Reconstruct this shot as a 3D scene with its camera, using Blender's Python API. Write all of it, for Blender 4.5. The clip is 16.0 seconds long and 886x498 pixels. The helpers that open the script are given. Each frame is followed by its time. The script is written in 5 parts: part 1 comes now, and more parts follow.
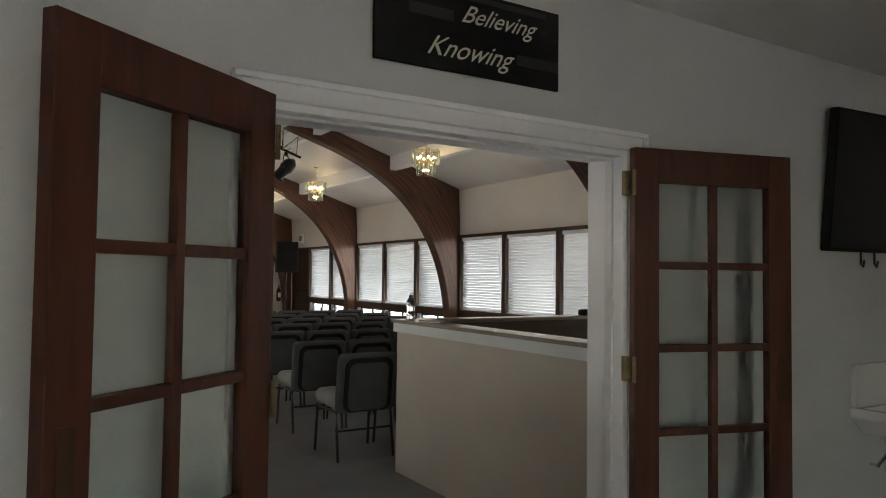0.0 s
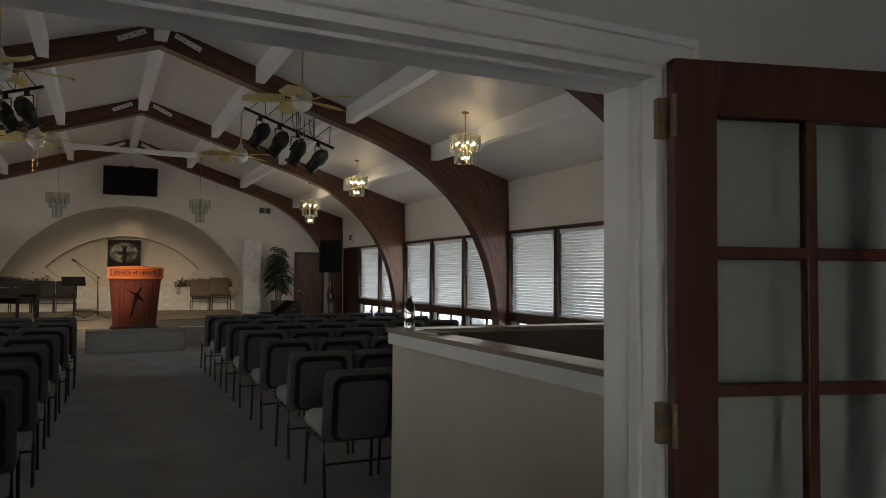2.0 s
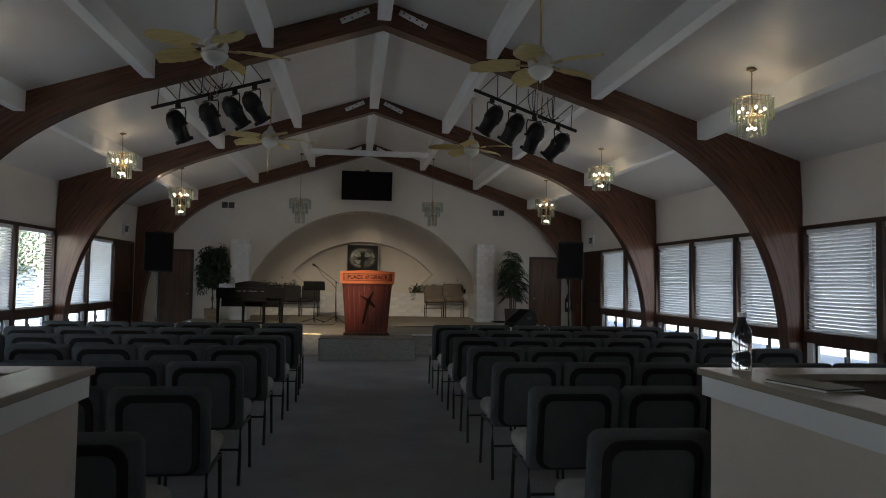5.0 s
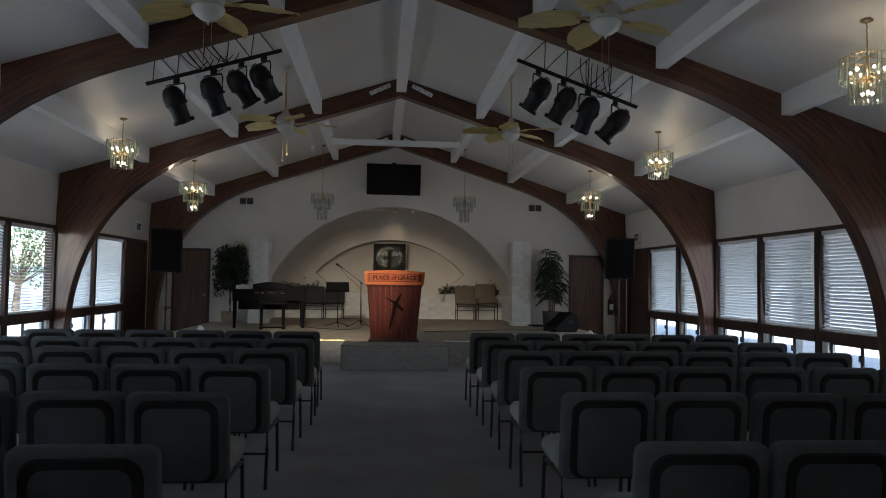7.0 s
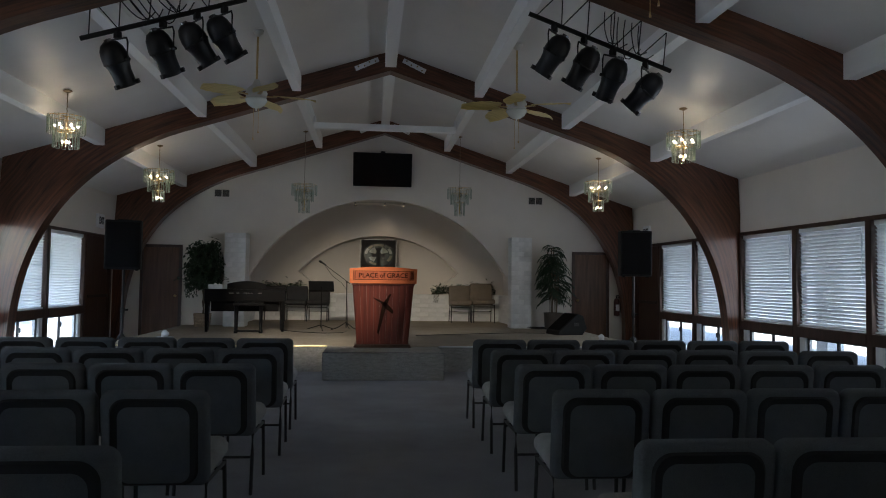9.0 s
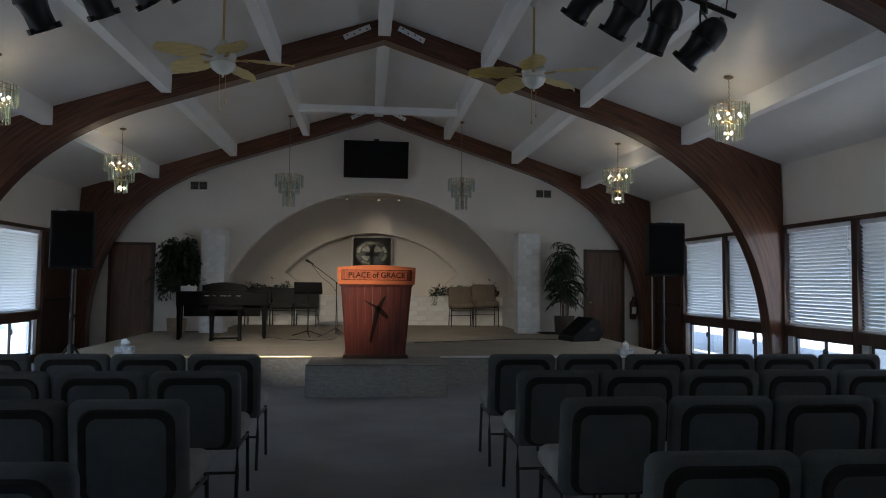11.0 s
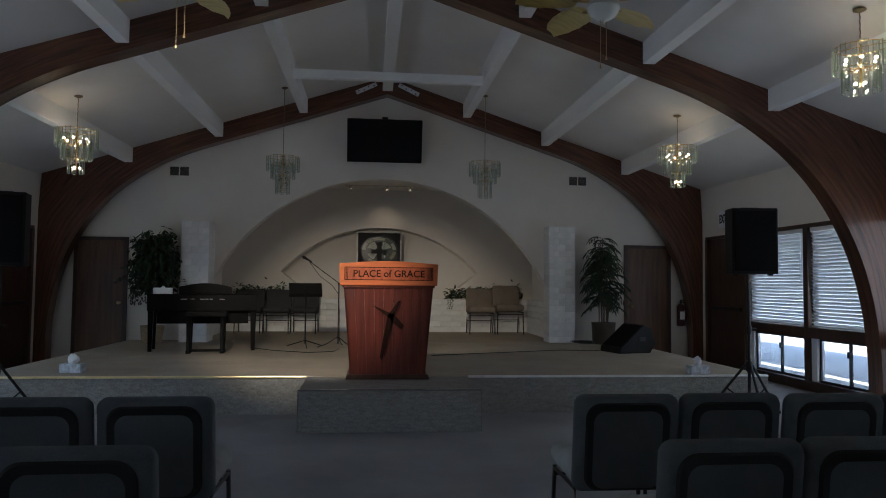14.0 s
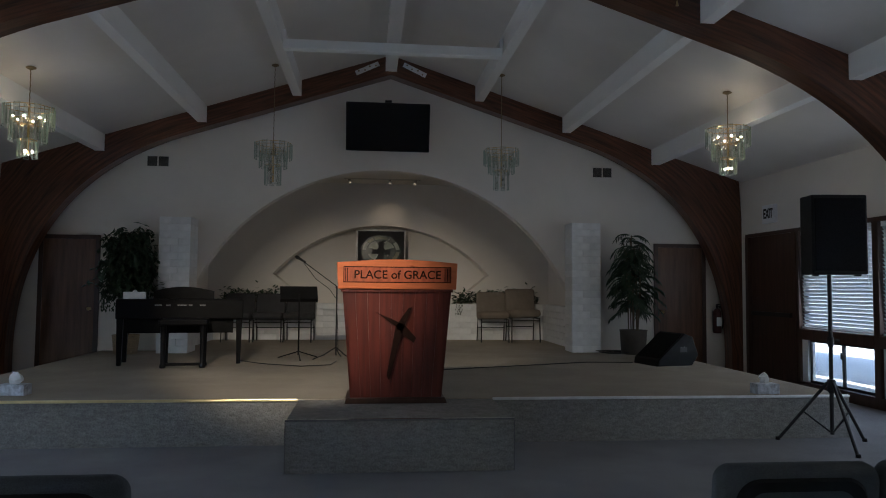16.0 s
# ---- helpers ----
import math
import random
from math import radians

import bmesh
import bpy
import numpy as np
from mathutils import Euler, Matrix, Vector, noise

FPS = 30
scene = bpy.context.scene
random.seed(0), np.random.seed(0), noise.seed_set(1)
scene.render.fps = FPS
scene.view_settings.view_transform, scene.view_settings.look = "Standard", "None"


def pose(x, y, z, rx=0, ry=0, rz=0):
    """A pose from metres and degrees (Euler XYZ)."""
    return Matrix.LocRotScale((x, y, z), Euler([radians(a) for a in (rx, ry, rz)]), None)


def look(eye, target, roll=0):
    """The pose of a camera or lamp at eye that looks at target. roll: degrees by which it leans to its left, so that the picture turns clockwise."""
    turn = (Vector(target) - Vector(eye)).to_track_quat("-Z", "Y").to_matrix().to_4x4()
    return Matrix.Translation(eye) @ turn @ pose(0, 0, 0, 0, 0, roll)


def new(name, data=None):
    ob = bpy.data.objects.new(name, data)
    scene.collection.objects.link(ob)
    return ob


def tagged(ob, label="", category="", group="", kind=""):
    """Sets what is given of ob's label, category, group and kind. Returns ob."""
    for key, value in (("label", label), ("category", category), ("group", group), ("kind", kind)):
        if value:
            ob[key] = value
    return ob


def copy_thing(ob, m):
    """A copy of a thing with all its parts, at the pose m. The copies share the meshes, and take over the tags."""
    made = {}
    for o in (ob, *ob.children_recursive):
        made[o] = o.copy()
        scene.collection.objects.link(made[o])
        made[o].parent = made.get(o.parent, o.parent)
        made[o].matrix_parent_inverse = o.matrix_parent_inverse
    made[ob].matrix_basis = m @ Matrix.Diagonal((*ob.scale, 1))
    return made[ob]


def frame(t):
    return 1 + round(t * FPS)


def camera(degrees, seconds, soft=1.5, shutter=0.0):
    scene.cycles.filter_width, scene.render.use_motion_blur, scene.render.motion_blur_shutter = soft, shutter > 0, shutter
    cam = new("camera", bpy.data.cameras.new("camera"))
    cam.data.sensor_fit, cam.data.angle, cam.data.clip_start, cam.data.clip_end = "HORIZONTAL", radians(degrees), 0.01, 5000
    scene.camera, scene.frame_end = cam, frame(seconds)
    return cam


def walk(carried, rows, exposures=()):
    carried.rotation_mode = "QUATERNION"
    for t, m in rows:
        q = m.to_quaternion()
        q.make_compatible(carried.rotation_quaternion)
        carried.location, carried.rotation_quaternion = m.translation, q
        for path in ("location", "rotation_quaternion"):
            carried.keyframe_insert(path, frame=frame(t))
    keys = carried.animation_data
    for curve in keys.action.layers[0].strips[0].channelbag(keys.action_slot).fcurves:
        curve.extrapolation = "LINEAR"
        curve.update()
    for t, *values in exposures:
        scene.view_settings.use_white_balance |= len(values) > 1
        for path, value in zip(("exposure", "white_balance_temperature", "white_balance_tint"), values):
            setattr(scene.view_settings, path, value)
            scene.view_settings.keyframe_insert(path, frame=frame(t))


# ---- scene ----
cam = camera(63.8, 16.0, soft=1.0)
PATH = [
    (0, (-1.552, 0.12, 1.445), (-0.515, 1.828, 1.523), 0.7),
    (0.5, (-1.287, 0.311, 1.448), (-0.154, 1.957, 1.523), 0.5),
    (1, (-1.097, 0.469, 1.444), (0.046, 2.108, 1.521), 0.5),
    (1.5, (-0.83, 0.646, 1.46), (0.217, 2.349, 1.534), 0.3),
    (2, (-0.654, 0.859, 1.438), (0.21, 2.661, 1.515), 0.5),
    (2.5, (-0.501, 1.125, 1.445), (0.197, 2.998, 1.528), 0.8),
    (3, (-0.349, 1.395, 1.438), (0.188, 3.32, 1.524), 0.9),
    (3.5, (-0.25, 1.651, 1.433), (0.119, 3.614, 1.522), 1.1),
    (4, (-0.26, 1.959, 1.429), (0.035, 3.935, 1.517), 1.0),
    (4.5, (-0.294, 2.242, 1.407), (-0.025, 4.222, 1.497), 1.0),
    (7, (-0.266, 3.807, 1.423), (-0.097, 5.798, 1.512), 0.9),
    (7.5, (-0.298, 4.148, 1.413), (-0.125, 6.139, 1.504), 0.9),
    (8, (-0.285, 4.447, 1.396), (-0.085, 6.435, 1.487), 0.8),
    (8.5, (-0.229, 4.786, 1.409), (-0.028, 6.773, 1.501), 0.8),
    (9, (-0.23, 5.123, 1.384), (-0.032, 7.111, 1.475), 0.8),
    (11.5, (-0.176, 6.853, 1.368), (0.037, 8.839, 1.465), 0.6),
    (12, (-0.178, 7.162, 1.382), (0.024, 9.15, 1.48), 0.6),
    (12.5, (-0.246, 7.512, 1.394), (-0.044, 9.5, 1.491), 0.5),
    (13, (-0.257, 7.83, 1.358), (-0.052, 9.817, 1.457), 0.6),
    (13.5, (-0.218, 8.154, 1.374), (-0.017, 10.141, 1.474), 0.6),
    (14, (-0.245, 8.487, 1.359), (-0.043, 10.474, 1.458), 0.6),
    (14.5, (-0.259, 8.787, 1.367), (-0.052, 10.773, 1.47), 0.6),
    (15, (-0.232, 9.125, 1.356), (-0.024, 11.112, 1.459), 0.6),
    (15.5, (-0.245, 9.443, 1.344), (-0.038, 11.43, 1.448), 0.5),
    (16, (-0.298, 9.788, 1.357), (-0.091, 11.774, 1.465), 0.5),
]
EXPOSURES = [(0.0, 3.55, 8100, 13), (1.0, 3.3, 8100, 13), (1.5, 3.1, 8000, 13), (2.5, 2.74, 7700, 12), (3.5, 2.62, 7300, 12), (4.5, 2.66, 6900, 11), (9.0, 2.76, 6200, 10), (16.0, 2.53, 5900, 10)]
walk(cam, [(t, look(eye, target, roll)) for t, eye, target, roll in PATH], EXPOSURES)

# ---- daylight ----
world = bpy.data.worlds.new("world")
scene.world = world
world.use_nodes = True
wn = world.node_tree.nodes
wl = world.node_tree.links
sky = wn.new("ShaderNodeTexSky")
sky.sky_type = 'NISHITA'
sky.sun_disc = False
sky.sun_elevation = radians(55)
sky.sun_rotation = radians(185)
wn["Background"].inputs["Strength"].default_value = 0.15
wl.new(sky.outputs["Color"], wn["Background"].inputs["Color"])
sun = new("sun", bpy.data.lights.new("sun", 'SUN'))
sun.data.energy = 4.0
sun.data.angle = radians(0.5)
sun.data.color = (1.0, 0.95, 0.88)
sun.matrix_world = look((-1.5, -17, 30), (0, 4, 0))
# sky light that comes in between the slats, one lamp in each window bay's opening
for side, powers in ((-1, (0.9, 2.3, 2.2, 0.5)), (1, (0.08, 1.0, 2.7, 2.4))):
    for (y0, y1), power in zip(((2.46, 6.63), (6.86, 11.25), (11.49, 15.85), (16.09, 19.02)), powers):
        day = new("window_daylight", bpy.data.lights.new("window_daylight", 'AREA'))
        day.data.shape = 'RECTANGLE'
        day.data.size = y1 - y0 - 0.1
        day.data.size_y = 1.25
        day.data.energy = power * (y1 - y0) / 4.2
        day.data.color = (0.90, 0.95, 1.0)
        day.matrix_world = look((side * 5.56, (y0 + y1) / 2, 1.5), (0, (y0 + y1) / 2, 1.1 if side > 0 else 0.1))


# ---- materials ----
def mat(name, base, rough=0.6, var=0.15, scale=(6, 6, 6), bump=0.1, metal=0.0, uv=False, fine=0.0, fine_scale=120.0,
        spec=0.5, detail=4.0, coat=0.0):
    m = bpy.data.materials.new(name)
    m.use_nodes = True
    nt = m.node_tree
    b = nt.nodes["Principled BSDF"]
    b.inputs["Roughness"].default_value = rough
    b.inputs["Metallic"].default_value = metal
    b.inputs["Specular IOR Level"].default_value = spec
    b.inputs["Coat Weight"].default_value = coat
    tc = nt.nodes.new("ShaderNodeTexCoord")
    mp = nt.nodes.new("ShaderNodeMapping")
    mp.inputs["Scale"].default_value = scale
    nt.links.new(tc.outputs["UV" if uv else "Object"], mp.inputs["Vector"])
    n = nt.nodes.new("ShaderNodeTexNoise")
    n.inputs["Scale"].default_value = 1.0
    n.inputs["Detail"].default_value = detail
    n.inputs["Roughness"].default_value = 0.6
    nt.links.new(mp.outputs["Vector"], n.inputs["Vector"])
    ramp = nt.nodes.new("ShaderNodeValToRGB")
    c = Vector(base)
    ramp.color_ramp.elements[0].position = 0.3
    ramp.color_ramp.elements[1].position = 0.7
    ramp.color_ramp.elements[0].color = (*(c * (1 - var)), 1)
    ramp.color_ramp.elements[1].color = (*(c * (1 + var)), 1)
    nt.links.new(n.outputs["Fac"], ramp.inputs["Fac"])
    col = ramp.outputs["Color"]
    height = n.outputs["Fac"]
    if fine > 0:
        f = nt.nodes.new("ShaderNodeTexNoise")
        f.inputs["Scale"].default_value = fine_scale
        f.inputs["Detail"].default_value = 2.0
        nt.links.new(tc.outputs["Object"], f.inputs["Vector"])
        mx = nt.nodes.new("ShaderNodeMix")
        mx.data_type = 'RGBA'
        mx.blend_type = 'OVERLAY'
        mx.inputs["Factor"].default_value = fine
        nt.links.new(col, mx.inputs["A"])
        nt.links.new(f.outputs["Fac"], mx.inputs["B"])
        col = mx.outputs["Result"]
        height = f.outputs["Fac"]
    rnd = nt.nodes.new("ShaderNodeObjectInfo")
    hsv = nt.nodes.new("ShaderNodeHueSaturation")
    mr = nt.nodes.new("ShaderNodeMapRange")
    mr.inputs["To Min"].default_value = 0.93
    mr.inputs["To Max"].default_value = 1.07
    nt.links.new(rnd.outputs["Random"], mr.inputs["Value"])
    nt.links.new(mr.outputs["Result"], hsv.inputs["Value"])
    nt.links.new(col, hsv.inputs["Color"])
    nt.links.new(hsv.outputs["Color"], b.inputs["Base Color"])
    if bump > 0:
        bp = nt.nodes.new("ShaderNodeBump")
        bp.inputs["Strength"].default_value = bump
        bp.inputs["Distance"].default_value = 0.01
        nt.links.new(height, bp.inputs["Height"])
        nt.links.new(bp.outputs["Normal"], b.inputs["Normal"])
    return m


def glass(name, tint=(1, 1, 1), rough=0.0, ior=1.45):
    m = bpy.data.materials.new(name)
    m.use_nodes = True
    b = m.node_tree.nodes["Principled BSDF"]
    b.inputs["Base Color"].default_value = (*tint, 1)
    b.inputs["Roughness"].default_value = rough
    b.inputs["IOR"].default_value = ior
    b.inputs["Transmission Weight"].default_value = 1.0
    return m


def pane_glass(name):
    """Thin flat glass: mostly clear, mirrors a little at grazing angles."""
    m = bpy.data.materials.new(name)
    m.use_nodes = True
    nt = m.node_tree
    nt.nodes.remove(nt.nodes["Principled BSDF"])
    out = nt.nodes["Material Output"]
    tr = nt.nodes.new("ShaderNodeBsdfTransparent")
    tr.inputs["Color"].default_value = (0.93, 0.95, 0.94, 1)
    gl = nt.nodes.new("ShaderNodeBsdfGlossy")
    gl.inputs["Roughness"].default_value = 0.02
    lw = nt.nodes.new("ShaderNodeLayerWeight")
    lw.inputs["Blend"].default_value = 0.5
    pw = nt.nodes.new("ShaderNodeMath")
    pw.operation = 'POWER'
    pw.inputs[1].default_value = 3.0
    nt.links.new(lw.outputs["Facing"], pw.inputs[0])
    fr = nt.nodes.new("ShaderNodeMath")
    fr.operation = 'MULTIPLY_ADD'
    fr.inputs[1].default_value = 0.45
    fr.inputs[2].default_value = 0.03
    nt.links.new(pw.outputs["Value"], fr.inputs[0])
    mx = nt.nodes.new("ShaderNodeMixShader")
    nt.links.new(fr.outputs["Value"], mx.inputs["Fac"])
    nt.links.new(tr.outputs["BSDF"], mx.inputs[1])
    nt.links.new(gl.outputs["BSDF"], mx.inputs[2])
    nt.links.new(mx.outputs["Shader"], out.inputs["Surface"])
    return m


def glow(name, color, strength):
    m = bpy.data.materials.new(name)
    m.use_nodes = True
    b = m.node_tree.nodes["Principled BSDF"]
    b.inputs["Base Color"].default_value = (*color, 1)
    b.inputs["Emission Color"].default_value = (*color, 1)
    b.inputs["Emission Strength"].default_value = strength
    return m


def slat_material():
    m = bpy.data.materials.new("blind_slat")
    m.use_nodes = True
    nt = m.node_tree
    b = nt.nodes["Principled BSDF"]
    b.inputs["Base Color"].default_value = (0.66, 0.67, 0.68, 1)
    b.inputs["Roughness"].default_value = 0.45
    t = nt.nodes.new("ShaderNodeBsdfTranslucent")
    t.inputs["Color"].default_value = (0.8, 0.78, 0.74, 1)
    mx = nt.nodes.new("ShaderNodeMixShader")
    mx.inputs["Fac"].default_value = 0.26
    nt.links.new(b.outputs["BSDF"], mx.inputs[1])
    nt.links.new(t.outputs["BSDF"], mx.inputs[2])
    nt.links.new(mx.outputs["Shader"], nt.nodes["Material Output"].inputs["Surface"])
    return m


M_WALL = mat("wall_paint", (0.76, 0.715, 0.655), 0.75, 0.04, (1.2, 1.2, 1.2), 0.06, fine=0.08, fine_scale=160)
M_FOYER = mat("foyer_paint", (0.63, 0.65, 0.64), 0.7, 0.04, (1.0, 1.0, 1.0), 0.08, fine=0.08, fine_scale=160)
M_CEIL = mat("ceiling_paint", (0.74, 0.725, 0.70), 0.36, 0.06, (0.8, 0.8, 0.8), 0.05, fine=0.06, fine_scale=90)
M_WHITE = mat("white_trim", (0.82, 0.83, 0.85), 0.45, 0.04, (2, 2, 2), 0.04)
M_PURLIN = mat("purlin_paint", (0.86, 0.86, 0.85), 0.5, 0.05, (3, 0.6, 3), 0.05)
M_ARCH = mat("glulam_wood", (0.104, 0.039, 0.019), 0.34, 0.75, (1.6, 26, 1), 0.16, uv=True, spec=0.5, coat=0.35, detail=8.0)
M_DARKWOOD = mat("dark_wood", (0.06, 0.028, 0.018), 0.45, 0.35, (14, 14, 1.5), 0.1)
M_DOORWOOD = mat("door_veneer", (0.13, 0.066, 0.038), 0.36, 0.35, (14, 14, 1.2), 0.05, spec=0.3)
M_FRENCH = mat("french_door_wood", (0.085, 0.026, 0.016), 0.45, 0.3, (22, 22, 2.2), 0.08)
M_CARPET = mat("carpet", (0.265, 0.265, 0.28), 0.95, 0.15, (1.3, 1.3, 1.3), 0.5, fine=0.5, fine_scale=230, spec=0.1)
M_STAGE = mat("stage_carpet", (0.40, 0.355, 0.295), 0.95, 0.12, (1.4, 1.4, 1.4), 0.5, fine=0.45, fine_scale=210, spec=0.1)
M_RISER = mat("riser_carpet", (0.30, 0.29, 0.275), 0.95, 0.18, (14, 14, 40), 0.8, fine=0.45, fine_scale=80, spec=0.1)
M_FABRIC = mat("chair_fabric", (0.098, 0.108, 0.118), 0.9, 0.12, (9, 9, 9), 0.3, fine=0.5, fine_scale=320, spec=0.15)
# seat tone lightened: window light on the cushions is put into the colour
M_SEAT_LIT = mat("seat_fabric_lit", (0.30, 0.30, 0.29), 0.9, 0.12, (9, 9, 9), 0.3, fine=0.5, fine_scale=320, spec=0.15)
M_SHELL = mat("chair_shell", (0.084, 0.092, 0.099), 0.75, 0.12, (8, 8, 8), 0.2, fine=0.3, fine_scale=260, spec=0.2)
M_BLACK = mat("black_metal", (0.012, 0.012, 0.013), 0.45, 0.2, (8, 8, 8), 0.05)
M_PIPING = mat("black_piping", (0.007, 0.007, 0.008), 0.8, 0.2, (8, 8, 8), 0.05)
M_BRASS = mat("brass", (0.62, 0.45, 0.22), 0.3, 0.1, (10, 10, 10), 0.02, metal=1.0)
M_OLDBRASS = mat("dull_brass", (0.26, 0.20, 0.12), 0.55, 0.25, (30, 30, 30), 0.05, metal=0.7)
M_CHROME = mat("chrome", (0.7, 0.7, 0.7), 0.2, 0.05, (10, 10, 10), 0.0, metal=1.0)
M_SCREEN = mat("black_screen", (0.006, 0.006, 0.007), 0.18, 0.1, (3, 3, 3), 0.0)
M_PLASTIC = mat("black_plastic", (0.008, 0.008, 0.009), 0.6, 0.2, (20, 20, 20), 0.1, spec=0.25)
M_NOSING = mat("polished_brass_strip", (0.80, 0.68, 0.36), 0.3, 0.1, (10, 10, 10), 0.02, metal=0.45)
M_BRICK = mat("painted_brick", (0.80, 0.80, 0.79), 0.65, 0.08, (7, 7, 7), 0.25, fine=0.2, fine_scale=60)
M_MORTAR = mat("painted_mortar", (0.72, 0.72, 0.70), 0.8, 0.08, (7, 7, 7), 0.2)
M_SLAT = slat_material()
M_PANE = pane_glass("window_glass")
M_CONC = mat("concrete", (0.36, 0.37, 0.38), 0.9, 0.12, (0.5, 0.5, 0.5), 0.2, fine=0.3, fine_scale=40)
M_STUCCO = mat("exterior_stucco", (0.60, 0.61, 0.62), 0.9, 0.05, (1, 1, 1), 0.2)


# ---- mesh helpers ----
def finish(bm, name, material, parent=None, label="", smooth=False, bevel=0.0):
    if bevel > 0:
        bmesh.ops.bevel(bm, geom=list(bm.edges), offset=bevel, segments=2, profile=0.5, affect='EDGES', clamp_overlap=True)
    bmesh.ops.recalc_face_normals(bm, faces=list(bm.faces))
    me = bpy.data.meshes.new(name)
    bm.to_mesh(me)
    bm.free()
    if smooth:
        for p in me.polygons:
            p.use_smooth = True
    me.materials.append(material)
    ob = new(name, me)
    if parent is not None:
        ob.parent = parent
    if label:
        ob["label"] = label
    return ob


def part(name, bm, material, parent=None, label="", smooth=False, bevel=0.0):
    return finish(bm, name, material, parent, label, smooth, bevel)


def thing(name, label, category, group="", at=(0, 0, 0), rz=0.0, kind=""):
    e = new(name)
    e.matrix_basis = pose(*at, 0, 0, rz)
    return tagged(e, label, category, group, kind)


def structure(ob, label, category=""):
    return tagged(ob, label, category or "", "", "structure")


def add_box(bm, x0, x1, y0, y1, z0, z1, m=None):
    r = bmesh.ops.create_cube(bm, size=1.0, matrix=Matrix.Translation(((x0 + x1) / 2, (y0 + y1) / 2, (z0 + z1) / 2))
                              @ Matrix.Diagonal((x1 - x0, y1 - y0, z1 - z0, 1)))
    if m is not None:
        bmesh.ops.transform(bm, matrix=m, verts=r["verts"])
    return r["verts"]


def box(x0, x1, y0, y1, z0, z1, m=None):
    bm = bmesh.new()
    add_box(bm, x0, x1, y0, y1, z0, z1, m)
    return bm


def add_rod(bm, a, b, r, r2=None, seg=10, caps=True):
    a, b = Vector(a), Vector(b)
    d = b - a
    m = Matrix.Translation((a + b) / 2) @ d.to_track_quat('Z', 'Y').to_matrix().to_4x4()
    return bmesh.ops.create_cone(bm, cap_ends=caps, cap_tris=False, segments=seg, radius1=r, radius2=r if r2 is None else r2,
                                 depth=d.length, matrix=m)["verts"]


def rod(a, b, r, r2=None, seg=10):
    bm = bmesh.new()
    add_rod(bm, a, b, r, r2, seg)
    return bm


def tube(points, r, seg=8):
    bm = bmesh.new()
    add_tube(bm, points, r, seg)
    return bm


def add_tube(bm, points, r, seg=8):
    pts = [Vector(p) for p in points]
    rings = []
    for i, p in enumerate(pts):
        d = (pts[min(i + 1, len(pts) - 1)] - pts[max(i - 1, 0)]).normalized()
        q = d.to_track_quat('Z', 'Y')
        rings.append([bm.verts.new(p + q @ Vector((r * math.cos(k * 2 * math.pi / seg), r * math.sin(k * 2 * math.pi / seg), 0)))
                      for k in range(seg)])
    for a, b in zip(rings, rings[1:]):
        for k in range(seg):
            bm.faces.new((a[k], a[(k + 1) % seg], b[(k + 1) % seg], b[k]))
    bm.faces.new(rings[0])
    bm.faces.new(rings[-1])


def lathe(profile, seg=24, m=None):
    """Turned shape round z from (radius, z) pairs."""
    bm = bmesh.new()
    add_lathe(bm, profile, seg, m)
    return bm


def add_lathe(bm, profile, seg=24, m=None):
    rings = []
    for r, z in profile:
        rings.append([bm.verts.new((max(r, 1e-4) * math.cos(k * 2 * math.pi / seg), max(r, 1e-4) * math.sin(k * 2 * math.pi / seg), z))
                      for k in range(seg)])
    for a, b in zip(rings, rings[1:]):
        for k in range(seg):
            bm.faces.new((a[k], a[(k + 1) % seg], b[(k + 1) % seg], b[k]))
    bm.faces.new(rings[0][::-1])
    bm.faces.new(rings[-1])
    if m is not None:
        bmesh.ops.transform(bm, matrix=m, verts=[v for ring in rings for v in ring])


def rounded_rect(w, h, r, n=5):
    """Outline of a rounded rectangle centred on the origin."""
    pts = []
    for cx, cy, a0 in ((w / 2 - r, h / 2 - r, 0), (-w / 2 + r, h / 2 - r, 90), (-w / 2 + r, -h / 2 + r, 180), (w / 2 - r, -h / 2 + r, 270)):
        for k in range(n + 1):
            a = radians(a0 + 90 * k / n)
            pts.append((cx + r * math.cos(a), cy + r * math.sin(a)))
    return pts


def extrude_outline(pts, depth, m=None, inset=0.0):
    """A slab from an outline in x and z, thick in y from 0 to depth; inset rounds its rims."""
    bm = bmesh.new()
    add_outline(bm, pts, depth, m, inset)
    return bm


def add_outline(bm, pts, depth, m=None, inset=0.0):
    cx = sum(p[0] for p in pts) / len(pts)
    cz = sum(p[1] for p in pts) / len(pts)
    w = max(p[0] for p in pts) - min(p[0] for p in pts)
    h = max(p[1] for p in pts) - min(p[1] for p in pts)

    def ring(y, s):
        return [bm.verts.new((cx + (x - cx) * (1 - 2 * s / w), y, cz + (z - cz) * (1 - 2 * s / h))) for x, z in pts]
    if inset > 0:
        rings = [ring(0, inset), ring(inset * 0.3, inset * 0.3), ring(inset, 0), ring(depth - inset, 0), ring(depth - inset * 0.3, inset * 0.3), ring(depth, inset)]
    else:
        rings = [ring(0, 0), ring(depth, 0)]
    n = len(pts)
    for a, b in zip(rings, rings[1:]):
        for k in range(n):
            bm.faces.new((a[k], a[(k + 1) % n], b[(k + 1) % n], b[k]))
    bm.faces.new(rings[0])
    bm.faces.new(rings[-1])
    if m is not None:
        bmesh.ops.transform(bm, matrix=m, verts=[v for r in rings for v in r])


